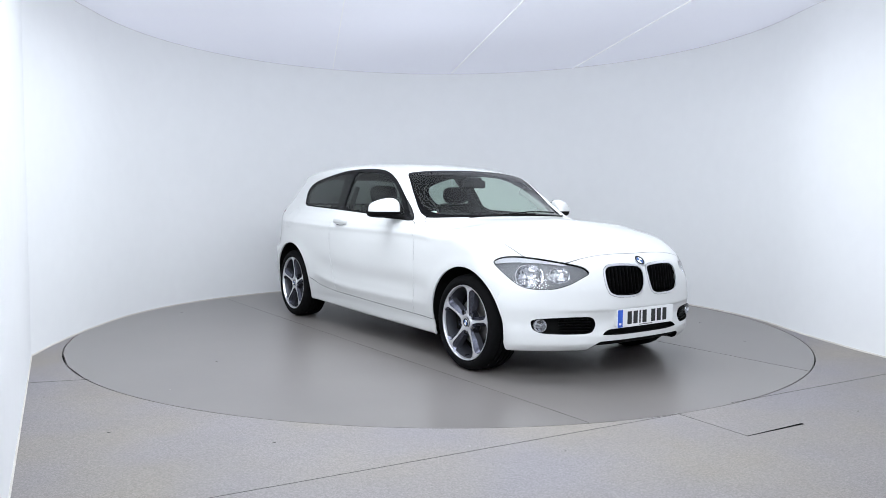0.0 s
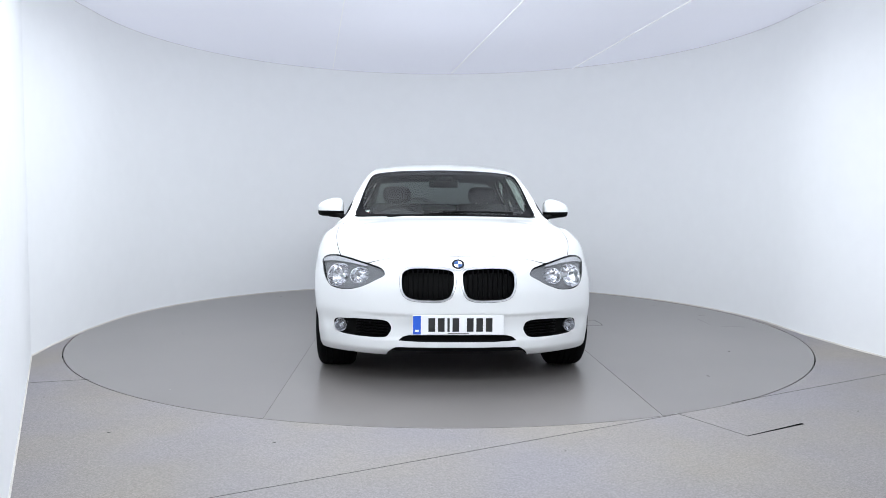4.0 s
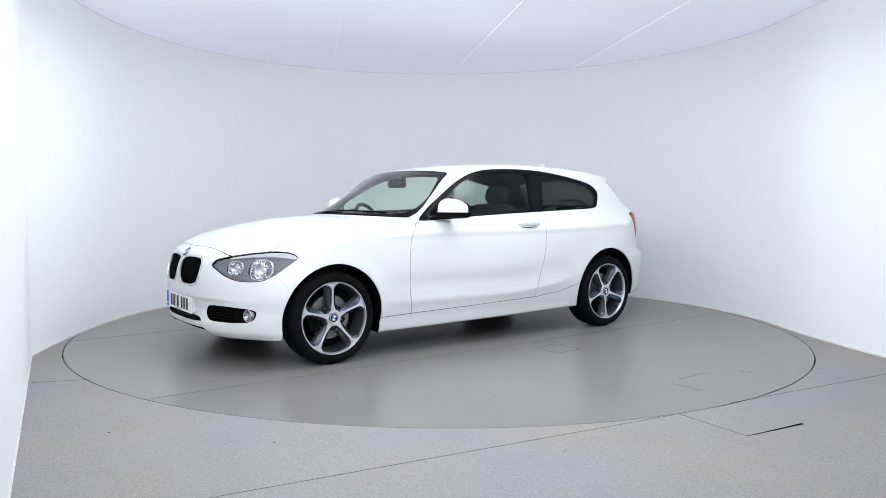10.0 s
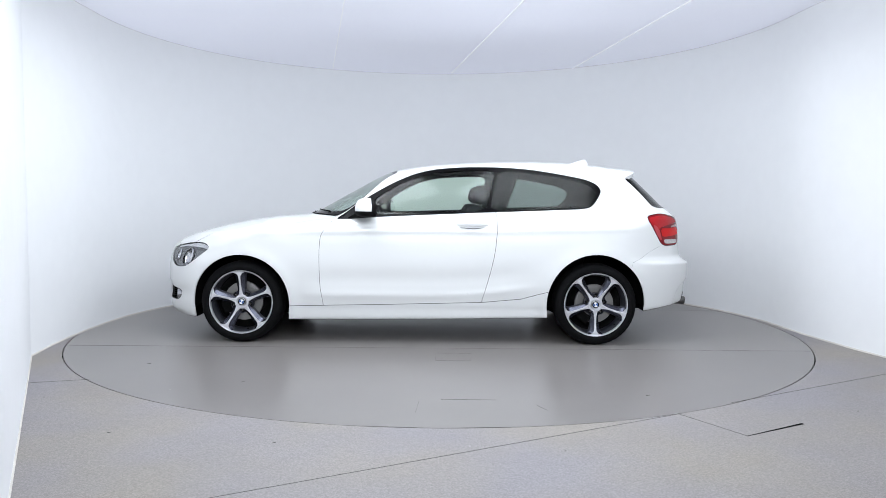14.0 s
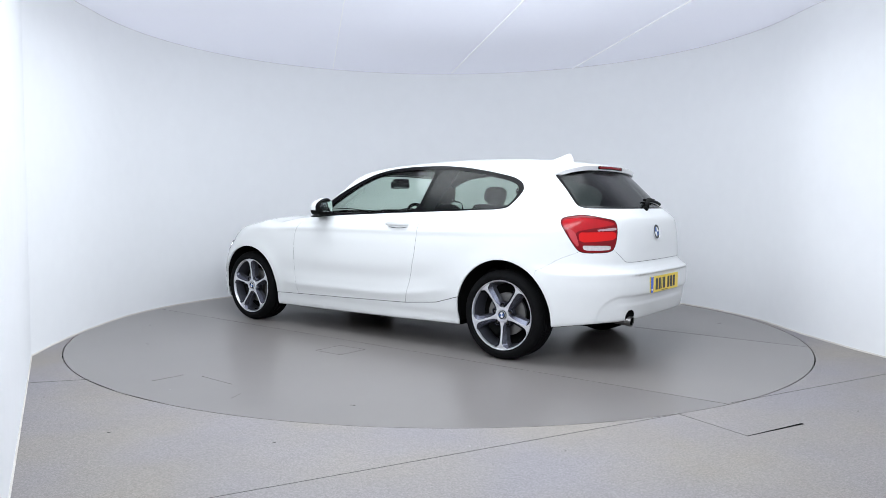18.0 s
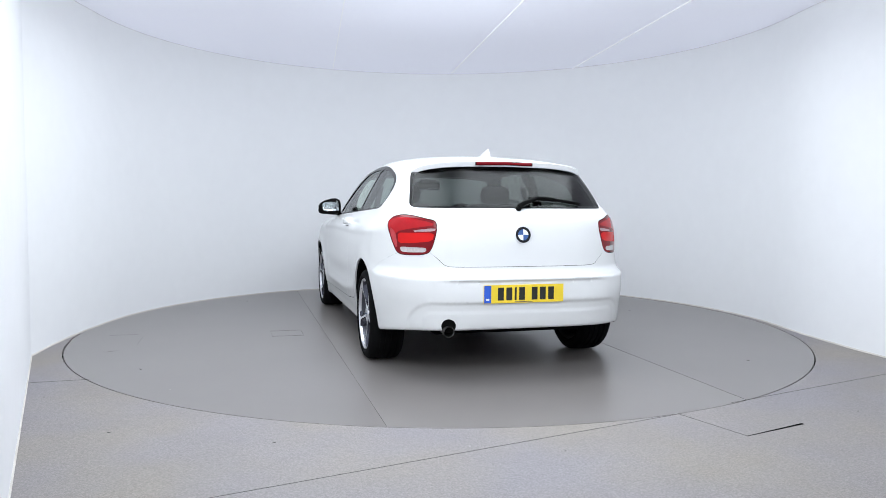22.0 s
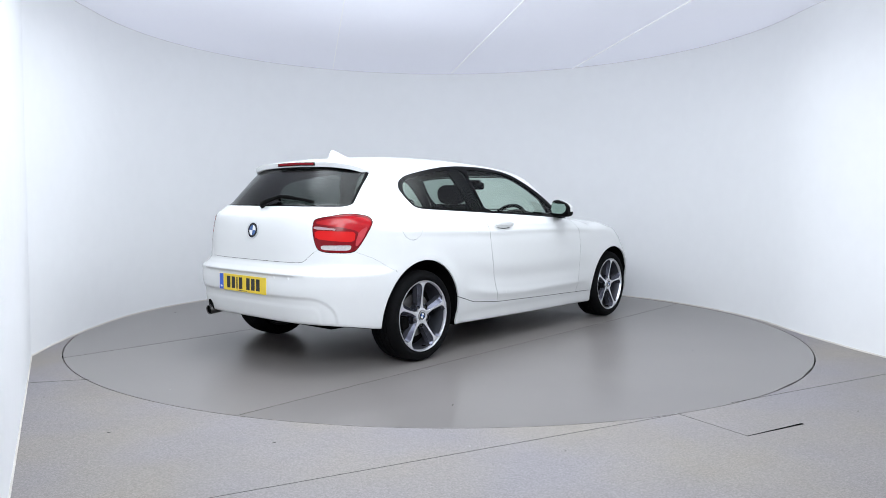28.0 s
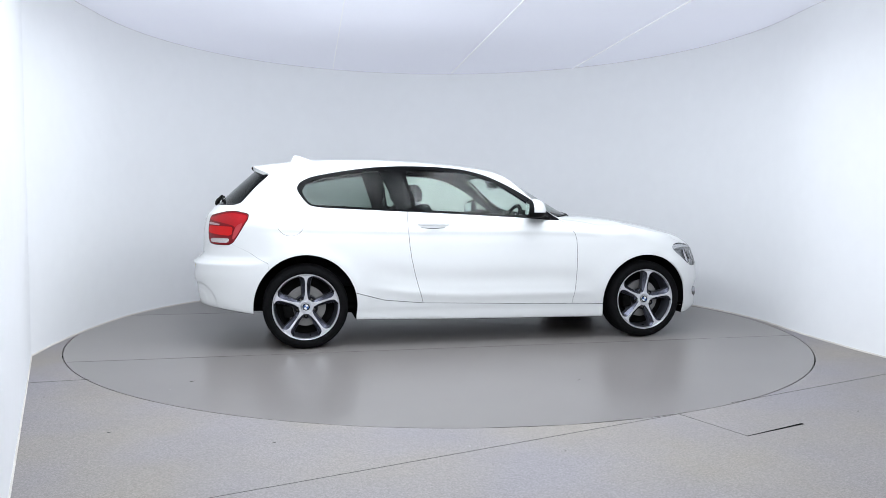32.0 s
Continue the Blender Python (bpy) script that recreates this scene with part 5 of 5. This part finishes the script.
for s in (1, -1):
    bar("door_card", [on_skin(x, s * 0.78, 0.965, -0.05) for x in np.linspace(-0.5, 0.45, 9)], 0.05, 0.05, TRIM, car, "dark door top")
    # the pillar behind the door, trimmed broadly inside
    v, f = [], []
    for x0, x1, z in ((-0.545, -0.640, 0.90), (-0.550, -0.660, 1.02), (-0.560, -0.700, 1.12), (-0.570, -0.740, 1.22), (-0.575, -0.775, 1.31), (-0.575, -0.80, 1.36)):
        for x, dip in ((x0, 0.012), (x0 - 0.004, 0.034), ((x0 + x1) / 2, 0.050), (x1 + 0.004, 0.034), (x1, 0.014)):
            q = on_skin(x, s * (0.80 - 0.5 * max(z - 0.95, 0)), z)
            v.append(tuple(q - normal_at(q) * dip))
    for i in range(5):
        for k in range(4):
            f.append((i * 5 + k, i * 5 + k + 1, i * 5 + k + 6, i * 5 + k + 5))
    mesh_object("pillar_trim", v, f, TRIM, car, "dark grey pillar trim", True)
    bar("seat_belt", [Vector((-0.56, s * 0.60, 1.20)), Vector((-0.60, s * 0.66, 0.95)), Vector((-0.60, s * 0.66, 0.60))], 0.005, 0.045, TRIM, car, "dark seat belt", up=(0, 1, 0))
a, b, c, d = (on_skin(x, y, z, -0.006) for x, y, z in ((0.60, -0.655, 0.985), (0.65, -0.58, 0.985), (0.615, -0.575, 1.008), (0.565, -0.65, 1.008)))
sticker = mesh_object("windscreen_sticker", [a, b, c, d], [(0, 1, 2, 3)], BADGE_WHITE, car, "small white and red windscreen sticker")
mesh_object("red_band", [a.lerp(d, 0.05) + Vector((0.0015, 0, 0.001)), b.lerp(c, 0.05) + Vector((0.0015, 0, 0.001)), b.lerp(c, 0.45) + Vector((0.0015, 0, 0.001)), a.lerp(d, 0.45) + Vector((0.0015, 0, 0.001))], [(0, 1, 2, 3)], STICKER_RED, sticker, "red sticker band")



# ---- what moves: the turntable turns the car ----
CAR_X, CAR_Y = 0.160, 0.002


def motions():
    walk(turntable, [(t, pose(0, 0, 0, 0, 0, a)) for t, a in TURN])
    rows = []
    for t, a in TURN:
        c, s = math.cos(radians(a)), math.sin(radians(a))
        rows.append((t, pose(c * CAR_X - s * CAR_Y, s * CAR_X + c * CAR_Y, 0, 0, 0, a)))
    walk(car, rows)


motions()
